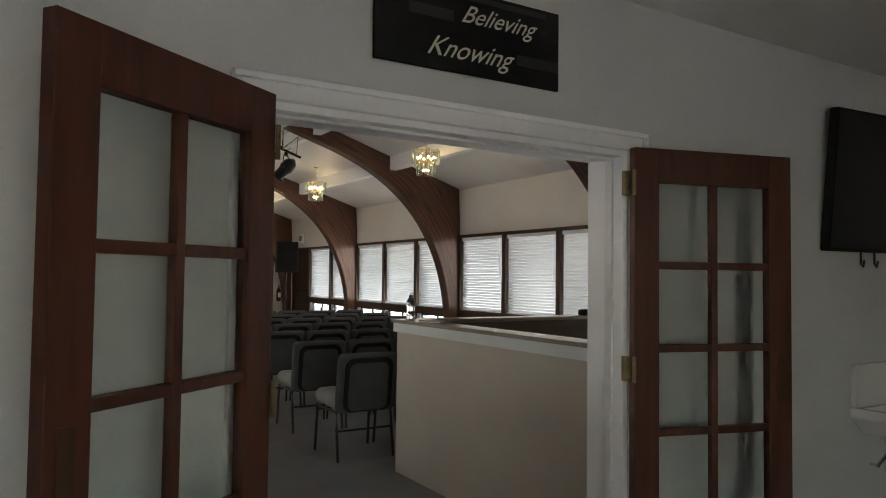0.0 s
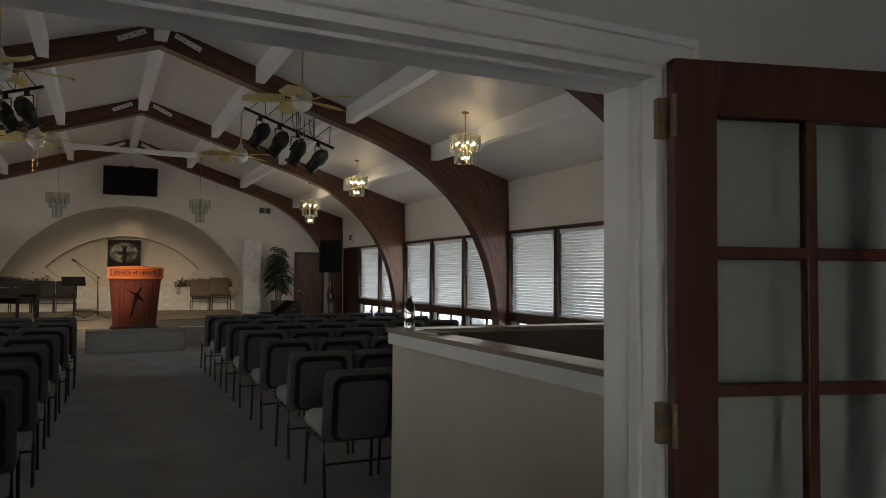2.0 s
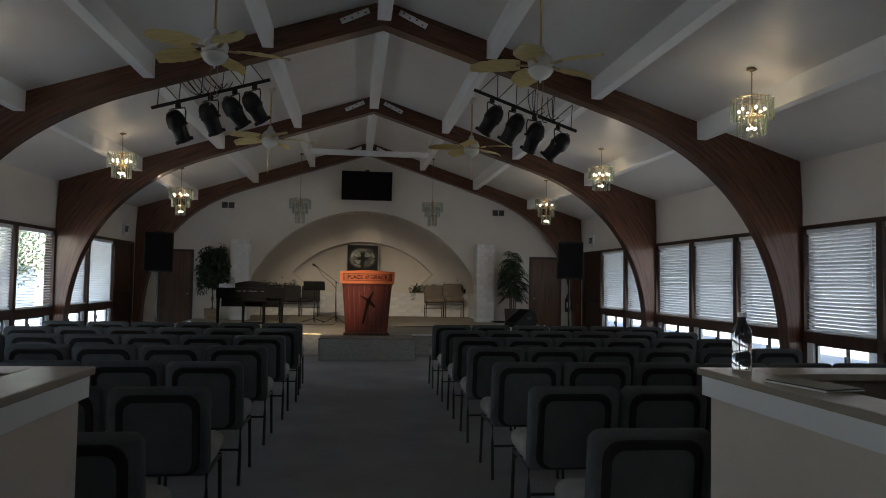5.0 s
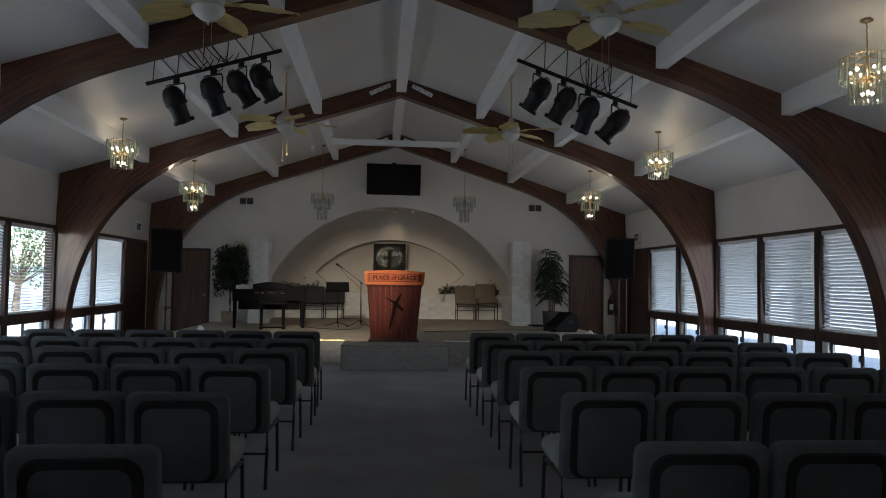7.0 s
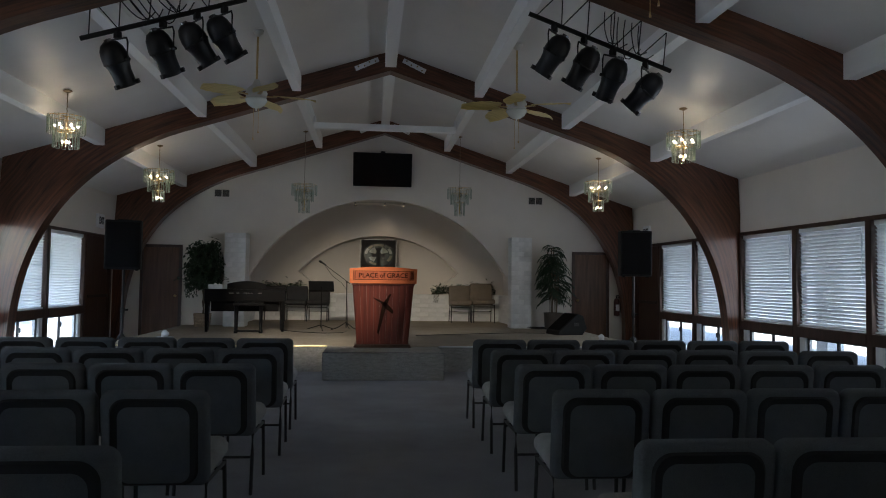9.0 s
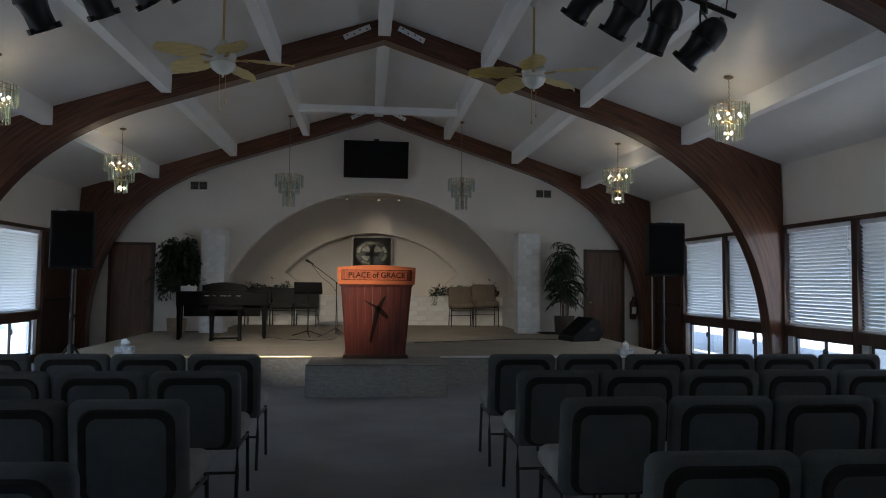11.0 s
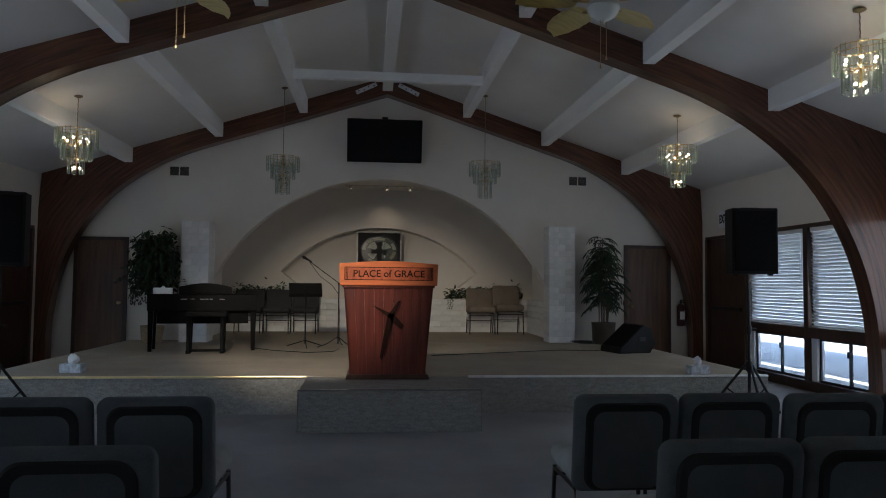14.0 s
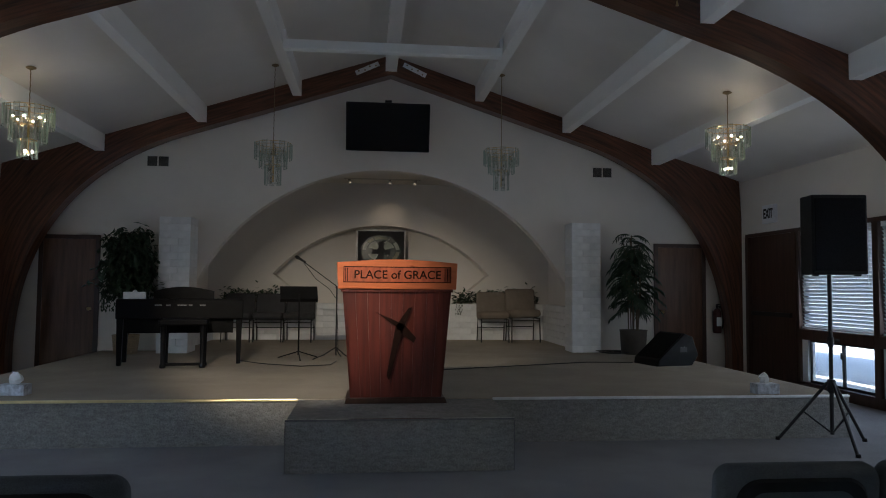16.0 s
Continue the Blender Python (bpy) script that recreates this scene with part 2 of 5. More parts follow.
def lettering(text, size, depth, m, material, parent, name="lettering", shear=0.0, label="", bold=0.0):
    cu = bpy.data.curves.new(name, 'FONT')
    cu.body = text
    cu.size = size
    cu.extrude = depth
    cu.shear = shear
    cu.offset = bold
    cu.align_x, cu.align_y = 'CENTER', 'CENTER'
    tmp = bpy.data.objects.new(name, cu)
    me = bpy.data.meshes.new_from_object(tmp)
    bpy.data.objects.remove(tmp)
    me.materials.append(material)
    ob = new(name, me)
    ob.parent = parent
    ob.matrix_basis = m
    if label:
        ob["label"] = label
    return ob


# ---- the plan ----
WX = 5.57            # inner face of the window walls
YS = 2.26            # foyer face of the south wall
YN = 20.82           # face of the stage wall
SLOPE = 0.325
RIDGE = 4.88
ARCH_Y = (6.63, 11.255, 15.855, 20.48)
ARCH_T = 0.23
STAGE_Z = 0.385


def ceil_z(x):
    return RIDGE - SLOPE * abs(x)


# ---- ground, floors ----
structure(part("ground", box(-400, 400, -400, 400, -0.30, -0.12), M_CONC), "pale concrete paving round the building")
structure(part("floor", box(-5.9, 5.9, -3.6, 24.2, -0.12, 0.0), M_CARPET), "blue-grey short pile carpet over the hall floor")

# ---- roof and ceiling ----
bm = bmesh.new()
for s in (-1, 1):
    vs = []
    for y in (YS + 0.0, 24.2):
        # unseen eaves out to x 7.2, added to keep sun off the windows
        vs.append([bm.verts.new((s * x, y, ceil_z(x) + dz)) for x, dz in ((0, 0), (7.2, 0), (7.2, 0.2), (0, 0.2))])
    a, b = vs
    for k in range(4):
        bm.faces.new((a[k], a[(k + 1) % 4], b[(k + 1) % 4], b[k]))
    bm.faces.new(a)
    bm.faces.new(b[::-1])
structure(part("ceiling", bm, M_CEIL), "off-white sloped ceiling boards under a gabled roof")

# ---- laminated arches ----
def arch_curve(n=26):
    inner = []
    for k in range(6):
        x = 2.9 * k / 6
        inner.append((x, 4.580 - SLOPE * x))
    p0, c, p1 = Vector((2.9, 3.6375)), Vector((5.42, 2.87)), Vector((5.39, 0.25))
    for k in range(n + 1):
        t = k / n
        inner.append(tuple(p0 * (1 - t) ** 2 + c * 2 * t * (1 - t) + p1 * t * t))
    inner.append((5.39, 0.0))
    return inner


def arch_outer(inner):
    outer = []
    length = [0.0]
    for a, b in zip(inner, inner[1:]):
        length.append(length[-1] + math.dist(a, b))
    top = 5.57 * math.hypot(1, SLOPE)
    for (x, z), s in zip(inner, length):
        d = s / length[-1] * (top + 3.07)
        if x < 4.9:
            xo = x + (0.67 if x > 2.9 else 0.0) * ((x - 2.9) / 2.0 if x > 2.9 else 0)
            xo = min(xo, 5.57)
            outer.append((xo, ceil_z(xo)))
        else:
            outer.append((5.57, min(z + 0.35, 3.07) if z > 0.3 else z))
    return outer, length


def laminated_arch(y):
    a = thing("laminated_arch", "dark red-brown laminated timber arch spanning the hall", "arch", "roof arches", (0, y, 0))
    inner = arch_curve()
    outer, length = arch_outer(inner)
    for s in (-1, 1):
        bm = bmesh.new()
        uv = bm.loops.layers.uv.new("grain")
        cols = []
        for (xi, zi), (xo, zo), l in zip(inner, outer, length):
            row = []
            for f in (0, 1):
                for yy in (0, ARCH_T):
                    x, z = (xi, zi) if f == 0 else (xo, zo)
                    row.append((bm.verts.new((s * x, yy, z)), l, math.dist((xi, zi), (x, z)) + (yy * 0.7 if f == 0 else -yy * 0.7)))
            cols.append(row)

        def quad(*vs):
            f = bm.faces.new([v[0] for v in vs])
            for loop, v in zip(f.loops, vs):
                loop[uv].uv = (v[1], v[2])
        for p, q in zip(cols, cols[1:]):
            quad(p[0], q[0], q[2], p[2])
            quad(p[1], p[3], q[3], q[1])
            quad(p[0], p[1], q[1], q[0])
            quad(p[2], q[2], q[3], p[3])
        quad(cols[-1][0], cols[-1][1], cols[-1][3], cols[-1][2])
        half = part("arch_half", bm, M_ARCH, a)
        plate = box(-0.19, 0.19, -0.012, 0.0, -0.035, 0.035)
        pl = part("connector_plate", plate, M_WHITE, a, "white bolted steel connector plate")
        pl.matrix_basis = Matrix.Translation((s * 0.36, -0.001, ceil_z(0.36) - 0.10)) @ Matrix.Rotation(s * math.atan(0.47), 4, 'Y')
        for i in range(4):
            bx_ = -0.135 + 0.09 * i
            part("bolt", rod((bx_, -0.019, 0.012 * (-1) ** i), (bx_, -0.010, 0.012 * (-1) ** i), 0.013, seg=6), M_OLDBRASS, pl, "dark bolt head")
    return a


for y in ARCH_Y:
    laminated_arch(y)

# ---- purlins between the arches ----
PURLINS = (-4.2, -2.77, -1.40, 0.0, 1.36, 2.73, 4.16)
stops = [(YS + 0.2, ARCH_Y[0])] + [(a + ARCH_T, b) for a, b in zip(ARCH_Y, ARCH_Y[1:])]
for y0, y1 in stops:
    for x in PURLINS:
        w, d = (0.085, 0.25) if x == 0 else (0.065, 0.22)
        bm = bmesh.new()
        vs = [[bm.verts.new((x + dx, y, (ceil_z(x + dx) if top else ceil_z(x) - d))) for dx, top in ((-w, 1), (w, 1), (w, 0), (-w, 0))] for y in (y0 + 0.002, y1 - 0.002)]
        for k in range(4):
            bm.faces.new((vs[0][k], vs[0][(k + 1) % 4], vs[1][(k + 1) % 4], vs[1][k]))
        bm.faces.new(vs[0])
        bm.faces.new(vs[1][::-1])
        tagged(part("purlin", bm, M_PURLIN), "white painted roof beam between two timber arches", "beam", "roof beams", "structure")

# ---- window walls ----
BAYS_R = ((6.63, 5.25, 3.87, 2.46), (11.255, 9.85, 8.45, 6.86), (15.855, 14.385, 12.915, 11.485), (19.02, 17.48, 16.085))
BAYS_L = BAYS_R
HEAD, SILL = 2.17, 0.13
RAIL0, RAIL1 = 0.70, 0.84


def wall_piece(name, bm, material, label):
    return structure(part(name, bm, material), label)


def side_wall(s, bays):
    o = 0.2
    nm = "east" if s > 0 else "west"
    bm = box(s * WX, s * (WX + o), YS, 24.2, HEAD + 0.05, ceil_z(WX) + 0.02) if s > 0 else box(s * (WX + o), s * WX, YS, 24.2, HEAD + 0.05, ceil_z(WX) + 0.02)
    x0, x1 = sorted((s * WX, s * (WX + o)))
    add_box(bm, x0, x1, 20.36, 24.2, 0.0, HEAD + 0.05)
    wall_piece("wall_" + nm, bm, M_WALL, "off-white painted wall above the window band")
    xs0, xs1 = sorted((s * (WX - 0.02), s * (WX + 0.16)))
    curb = box(xs0, xs1, YS + 0.2, 19.04, 0.0, SILL)
    wall_piece("baseboard", curb, M_DARKWOOD, "dark wood sill board under the low windows")
    head = box(xs0, xs1, YS + 0.2, 20.34, HEAD, HEAD + 0.05)
    wall_piece("trim", head, M_DARKWOOD, "dark wood head trim over the windows")
    for bay in bays:
        for ya, yb in zip(bay, bay[1:]):
            window(s, yb, ya, nm)
    # solid dark posts behind each arch foot and at the exit door
    for y0, y1 in ((6.63, 6.86), (11.255, 11.485), (15.855, 16.085)):
        p0, p1 = sorted((s * (WX + 0.003), s * (WX + 0.16)))
        wall_piece("trim", box(p0, p1, y0, y1, SILL, HEAD), M_DARKWOOD, "dark wood post between window bays")
    exit_door(s)


def window(s, y0, y1, nm):
    """One bay window: fixed pane above with a blind, sliding pair below."""
    w = thing("window", "dark wood framed window with a low sliding pair", "window", "side windows", (s * WX, (y0 + y1) / 2, 0), 0, "structure")
    h = (y1 - y0) / 2
    def bx(a, b, ya, yb, za, zb):
        a, b = sorted((s * a, s * b))
        return box(a, b, ya, yb, za, zb)
    part("window_frame", bx(-0.02, 0.13, -h, -h + 0.05, SILL, HEAD), M_DARKWOOD, w)
    part("window_frame", bx(-0.02, 0.13, h - 0.05, h, SILL, HEAD), M_DARKWOOD, w)
    part("mid_rail", bx(-0.03, 0.14, -h + 0.05, h - 0.05, RAIL0, RAIL1), M_DARKWOOD, w)
    part("pane", bx(0.10, 0.106, -h + 0.05, h - 0.05, RAIL1, HEAD), M_PANE, w).visible_shadow = False
    part("side_jamb", bx(0.02, 0.125, h - 0.17, h - 0.05, SILL, RAIL0), M_WHITE, w, "white painted jamb strip")
    for ya, yb in ((-h + 0.05, -0.04), (-0.07, h - 0.17)):
        off = 0.075 if ya < -0.1 else 0.055
        fr = bx(off, off + 0.02, ya, ya + 0.025, SILL, RAIL0)
        for c in ((ya + 0.025, yb - 0.025, SILL, SILL + 0.03), (ya + 0.025, yb - 0.025, RAIL0 - 0.03, RAIL0), (yb - 0.025, yb, SILL, RAIL0)):
            a, b = sorted((s * off, s * (off + 0.02)))
            add_box(fr, a, b, *c)
        sash = part("sash", fr, M_BLACK, w, "black aluminium sliding sash")
        part("pane", bx(off + 0.008, off + 0.012, ya + 0.025, yb - 0.025, SILL + 0.03, RAIL0 - 0.03), M_PANE, sash).visible_shadow = False
    part("latch", bx(0.03, 0.055, -0.07, -0.045, 0.5, 0.58), M_BLACK, w)
    blind(s, y0 + 0.055, y1 - 0.055)


SLAT_ME = {}


def blind(s, y0, y1):
    yc, ln = (y0 + y1) / 2, y1 - y0
    open_view = s < 0 and 14.4 < yc < 15.2
    closed = s > 0 and 6.9 < yc < 8.0
    label = "white horizontal slat blind, slats opened flat" if open_view else "white horizontal slat blind lowered and tilted half shut"
    b = thing("window_blind", label, "blind", "window blinds", (s * (WX + 0.045), yc, 0))
    part("head_rail", box(-0.028, 0.028, -ln / 2, ln / 2, HEAD - 0.06, HEAD - 0.003), M_WHITE, b)
    part("bottom_rail", box(-0.026, 0.026, -ln / 2, ln / 2, RAIL1 + 0.008, RAIL1 + 0.03), M_WHITE, b)
    tilt = 4 if open_view else (70 if closed else (-58 if s < 0 and yc > 16 else 52))
    key = (round(ln, 2), tilt, s)
    if key not in SLAT_ME:
        bm = bmesh.new()
        prof = [(-0.026, -0.003), (-0.013, 0.002), (0, 0.0035), (0.013, 0.002), (0.026, -0.003)]
        up = [[bm.verts.new((x, y, z)) for x, z in prof] for y in (-ln / 2, ln / 2)]
        for k in range(4):
            bm.faces.new((up[0][k], up[0][k + 1], up[1][k + 1], up[1][k]))
        bmesh.ops.solidify(bm, geom=list(bm.faces), thickness=0.002)
        bmesh.ops.rotate(bm, verts=list(bm.verts), cent=(0, 0, 0), matrix=Matrix.Rotation(radians(s * tilt if s > 0 else -s * tilt), 3, 'Y'))
        me = bpy.data.meshes.new("slat")
        bm.to_mesh(me)
        bm.free()
        me.materials.append(M_SLAT)
        SLAT_ME[key] = me
    z = RAIL1 + 0.05
    while z < HEAD - 0.08:
        o = new("slat", SLAT_ME[key])
        o.parent = b
        o.location = (0, 0, z)
        z += 0.046
    part("wand", rod((-s * 0.035, -ln / 2 + 0.1, HEAD - 0.07), (-s * 0.035, -ln / 2 + 0.1, HEAD - 0.75), 0.004, seg=6), M_WHITE, b)


def exit_door(s):
    d = thing("door", "dark brown side exit door in a dark wood frame", "door", "", (s * WX, 19.69, 0), 0, "structure")
    def bx(a, b, ya, yb, za, zb):
        a, b = sorted((s * a, s * b))
        return box(a, b, ya, yb, za, zb)
    part("door_frame", bx(-0.03, 0.16, -0.665, -0.58, 0, HEAD), M_DARKWOOD, d)
    part("door_frame", bx(-0.03, 0.16, 0.56, 0.64, 0, HEAD), M_DARKWOOD, d)
    part("door_panel", bx(0.03, 0.075, -0.575, 0.555, 0.0, HEAD), M_DARKWOOD, d)
    part("push_bar", bx(-0.02, 0.02, -0.5, 0.5, 0.98, 1.04), M_BLACK, d)


side_wall(1, BAYS_R)
side_wall(-1, BAYS_L)

# ---- south wall with the double door opening ----
DX0, DX1, DZ = -0.915, 0.643, 1.985
bm = bmesh.new()
add_box(bm, -WX - 0.2, DX0, YS, YS + 0.19, 0, 2.62)
add_box(bm, DX1, WX + 0.2, YS, YS + 0.19, 0, 2.62)
add_box(bm, DX0, DX1, YS, YS + 0.19, DZ, 2.62)
structure(part("wall_south", bm, M_FOYER), "pale grey painted wall with a double door opening")
pts = [(-WX, 2.62), (WX, 2.62), (WX, ceil_z(WX)), (0, RIDGE), (-WX, ceil_z(WX))]
structure(part("wall_gable", extrude_outline(pts, 0.19, Matrix.Translation((0, YS + 0.0, 0))), M_WALL), "off-white gable wall over the entrance")

# door lining and casing
for b in ((DX0, DX0 + 0.03, YS - 0.01, YS + 0.20, 0, DZ - 0.03), (DX1 - 0.03, DX1, YS - 0.01, YS + 0.20, 0, DZ - 0.03), (DX0, DX1, YS - 0.01, YS + 0.20, DZ - 0.03, DZ + 0.002)):
    structure(part("door_lining", box(*b), M_WHITE), "white painted door lining")
for nm, b in (("casing", (DX0 - 0.075, DX0 + 0.005, YS - 0.028, YS - 0.002, 0, DZ - 0.005)), ("casing", (DX1 - 0.005, DX1 + 0.075, YS - 0.028, YS - 0.002, 0, DZ - 0.005)),
              ("casing", (DX0 - 0.085, DX1 + 0.085, YS - 0.03, YS - 0.002, DZ - 0.005, DZ + 0.07))):
    structure(part("trim", box(*b), M_WHITE, bevel=0.006), "white moulded door casing")
for b in ((DX0 - 0.088, DX0 - 0.066, YS - 0.042, YS - 0.002, 0, DZ + 0.05), (DX1 + 0.066, DX1 + 0.088, YS - 0.042, YS - 0.002, 0, DZ + 0.05),
          (DX0 - 0.088, DX1 + 0.088, YS - 0.042, YS - 0.002, DZ + 0.05, DZ + 0.072)):
    structure(part("trim", box(*b), M_WHITE, bevel=0.004), "white raised outer band of the door casing")
for b in ((DX0 + 0.03, DX0 + 0.042, YS + 0.045, YS + 0.085, 0, DZ - 0.042), (DX1 - 0.042, DX1 - 0.03, YS + 0.045, YS + 0.085, 0, DZ - 0.042),
          (DX0 + 0.03, DX1 - 0.03, YS + 0.045, YS + 0.085, DZ - 0.042, DZ - 0.03)):
    structure(part("trim", box(*b), M_WHITE, bevel=0.002), "white door stop strip on the lining")


# ---- french doors ----
def french_leaf(hx, hy, ang, flip, label, w=0.765):
    """Leaf hinged at (hx, hy); ang turns it from the wall line into the foyer."""
    t, h = 0.042, 1.985
    d = thing("french_door", label, "door", "double doors", (hx, hy, 0), ang)
    f = -1 if flip else 1
    def bx(a, b, y0, y1, za, zb):
        a, b = sorted((f * a, f * b))
        return box(a, b, y0, y1, za, zb)
    part("stile", bx(0, 0.115, -t, 0, 0.01, h), M_FRENCH, d, bevel=0.003)
    part("stile", bx(w - 0.115, w, -t, 0, 0.01, h), M_FRENCH, d, bevel=0.003)
    part("top_rail", bx(0.115, w - 0.115, -t, 0, h - 0.140, h), M_FRENCH, d, bevel=0.003)
    part("bottom_rail", bx(0.115, w - 0.115, -t, 0, 0.01, 0.135), M_FRENCH, d, bevel=0.003)
    z0, z1, n = 0.135, h - 0.140, 5
    part("muntin", bx(w / 2 - 0.016, w / 2 + 0.016, -t + 0.006, -0.006, z0, z1), M_FRENCH, d, bevel=0.004)
    ph = (z1 - z0) / n
    for i in range(1, n):
        for a, b in ((0.115, w / 2 - 0.016), (w / 2 + 0.016, w - 0.115)):
            part("muntin", bx(a, b, -t + 0.006, -0.006, z0 + i * ph - 0.016, z0 + i * ph + 0.016), M_FRENCH, d, bevel=0.004)
    for i in range(n):
        for a, b in ((0.115, w / 2 - 0.016), (w / 2 + 0.016, w - 0.115)):
            part("pane", bx(a, b, -t / 2 - 0.002, -t / 2 + 0.002, z0 + i * ph + (0.016 if i else 0), z0 + (i + 1) * ph - (0.016 if i < n - 1 else 0)), M_PANE, d).visible_shadow = False
    for z in (0.25, 1.08, 1.84):
        hg = bx(-0.028, 0.0, -0.012, 0.012, z - 0.05, z + 0.05)
        add_rod(hg, (-f * 0.004, -t - 0.006, z - 0.052), (-f * 0.004, -t - 0.006, z + 0.052), 0.008, seg=8)
        part("hinge", hg, M_OLDBRASS, d, "worn dull brass butt hinge")
    part("lock_plate", bx(w - 0.075, w - 0.03, -t - 0.003, -t + 0.001, 0.93, 1.13), M_DARKWOOD, d)
    return d


french_leaf(DX1 - 0.02, YS - 0.035, -15.7, False, "red-brown wooden french door with ten glass panes, swung back")
french_leaf(-0.912, YS - 0.04, 36.8, True, "red-brown wooden french door with ten glass panes, half open", 0.75)

# ---- foyer shell ----
bm = bmesh.new()
add_box(bm, -2.9, -2.75, -3.6, YS, 0, 2.62)
structure(part("wall_foyer_west", bm, M_FOYER), "pale grey painted foyer wall")
bm = bmesh.new()
add_box(bm, 4.2, 4.35, -3.6, YS, 0, 2.62)
structure(part("wall_foyer_east", bm, M_FOYER), "pale grey painted foyer wall")
bm = bmesh.new()
add_box(bm, -2.9, -2.0, -3.6, -3.45, 0, 2.62)
add_box(bm, -0.9, 4.35, -3.6, -3.45, 0, 2.62)
add_box(bm, -2.0, -0.9, -3.6, -3.45, 2.1, 2.62)
structure(part("wall_foyer_south", bm, M_FOYER), "pale grey foyer wall with the glazed entrance")
structure(part("foyer_ceiling", box(-2.9, 4.35, -3.6, YS, 2.62, 2.75), M_CEIL), "plain off-white foyer ceiling")

# entrance glazing
ed = thing("entrance_door", "white framed glazed entrance door in the foyer", "door", "", (-1.45, -3.5, 0), 0, "structure")
for x in (-0.55, -0.03, 0.49):
    part("frame", box(x, x + 0.06, -0.05, 0.05, 0, 2.1), M_WHITE, ed)
part("pane", box(-0.49, -0.03, -0.003, 0.003, 0.02, 2.1), M_PANE, ed).visible_shadow = False
part("pane", box(0.03, 0.49, -0.003, 0.003, 0.02, 2.1), M_PANE, ed).visible_shadow = False

# ---- stage wall with the round alcove ----
ARC_X, ARC_R = -0.04, 3.17


def gable_point(ang):
    """Where a ray from the arch centre leaves the gable outline."""
    dx, dz = math.cos(ang), math.sin(ang)
    best = 1e9
    if abs(dx) > 1e-6:
        t = (math.copysign(WX + 0.1, dx) - ARC_X) / dx
        best = min(best, t)
    for s in (-1, 1):
        den = dz + SLOPE * s * dx
        if den > 1e-6:
            best = min(best, (RIDGE - SLOPE * s * ARC_X) / den)
    return ARC_X + dx * best, dz * best


bm = bmesh.new()
angs = sorted(set([k * math.pi / 96 for k in range(97)] + [math.atan2(ceil_z(WX + 0.1), WX + 0.1 - ARC_X), math.pi - math.atan2(ceil_z(WX + 0.1), WX + 0.1 + ARC_X), math.atan2(RIDGE, -ARC_X)]))
cols = []
for a in angs:
    ix, iz = ARC_X + ARC_R * math.cos(a), ARC_R * math.sin(a)
    ox, oz = gable_point(a)
    cols.append([bm.verts.new(v) for v in ((ix, YN, iz), (ox, YN, oz), (ox, YN + 0.2, oz), (ix, YN + 0.2, iz))])
for p, q in zip(cols, cols[1:]):
    for k in range(4):
        bm.faces.new((p[k], q[k], q[(k + 1) % 4], p[(k + 1) % 4]))
bm.faces.new(cols[0])
bm.faces.new(cols[-1])
structure(part("wall_north", bm, M_WALL), "off-white stage wall with a wide round-arched alcove opening")

# alcove: side walls, flat top, back wall with a lens-shaped recess
YB = 23.2
LENS = []
for k in range(25):
    a = math.asin(2.02 / 2.68) * (1 - 2 * k / 24)
    LENS.append((-0.04 + 2.68 * math.sin(a), -0.17 + 2.68 * math.cos(a)))
LENS += [(-1.60, 1.22), (-1.10, 0.80), (1.02, 0.80), (1.52, 1.22)]
bm = bmesh.new()
cx, cz = -0.04, 1.6
ring_in = LENS


def on_rect(x, z):
    dx, dz = x - cx, z - cz
    t = min((3.34 / abs(dx)) if abs(dx) > 1e-6 else 1e9, (2.6 / dz) if dz > 1e-6 else ((-1.4 / dz) if dz < -1e-6 else 1e9))
    return cx + dx * t, cz + dz * t


extra = sorted(ring_in + [], key=lambda p: math.atan2(p[1] - cz, p[0] - cx))
cols = []
for x, z in extra:
    ox, oz = on_rect(x, z)
    cols.append([bm.verts.new((x, YB, z)), bm.verts.new((ox, YB, oz)), bm.verts.new((x, YB + 0.45, z))])
n = len(cols)
corners = [(3.30, 4.2), (-3.38, 4.2), (-3.38, 0.2), (3.30, 0.2)]
for i in range(n):
    p, q = cols[i], cols[(i + 1) % n]
    a0 = math.atan2(p[1].co.z - cz, p[1].co.x - cx)
    a1 = math.atan2(q[1].co.z - cz, q[1].co.x - cx)
    if a1 < a0:
        a1 += 2 * math.pi
    mids = []
    for x, z in corners:
        a = math.atan2(z - cz, x - cx)
        if a < a0:
            a += 2 * math.pi
        if a0 < a < a1:
            mids.append((a, bm.verts.new((x, YB, z))))
    bm.faces.new([p[0], p[1]] + [v for _, v in sorted(mids, key=lambda c: c[0])] + [q[1], q[0]])
    bm.faces.new((p[0], q[0], q[2], p[2]))
bm.faces.new([c[2] for c in cols])
structure(part("wall_alcove_back", bm, M_WALL), "off-white alcove back wall with a lens-shaped recess")
bm = bmesh.new()
add_box(bm, 3.14, 3.3, YN + 0.2, YB, 0, 3.3)
add_box(bm, -3.38, -3.22, YN + 0.2, YB, 0, 3.3)
add_box(bm, -3.38, 3.3, YN + 0.2, YB, 3.3, 3.4)
structure(part("wall_alcove_side", bm, M_WALL), "off-white alcove side walls and soffit")
structure(part("wall_rear", box(-5.77, 5.77, 24.0, 24.2, 0, 5.0), M_WALL), "plain rear wall behind the alcove")

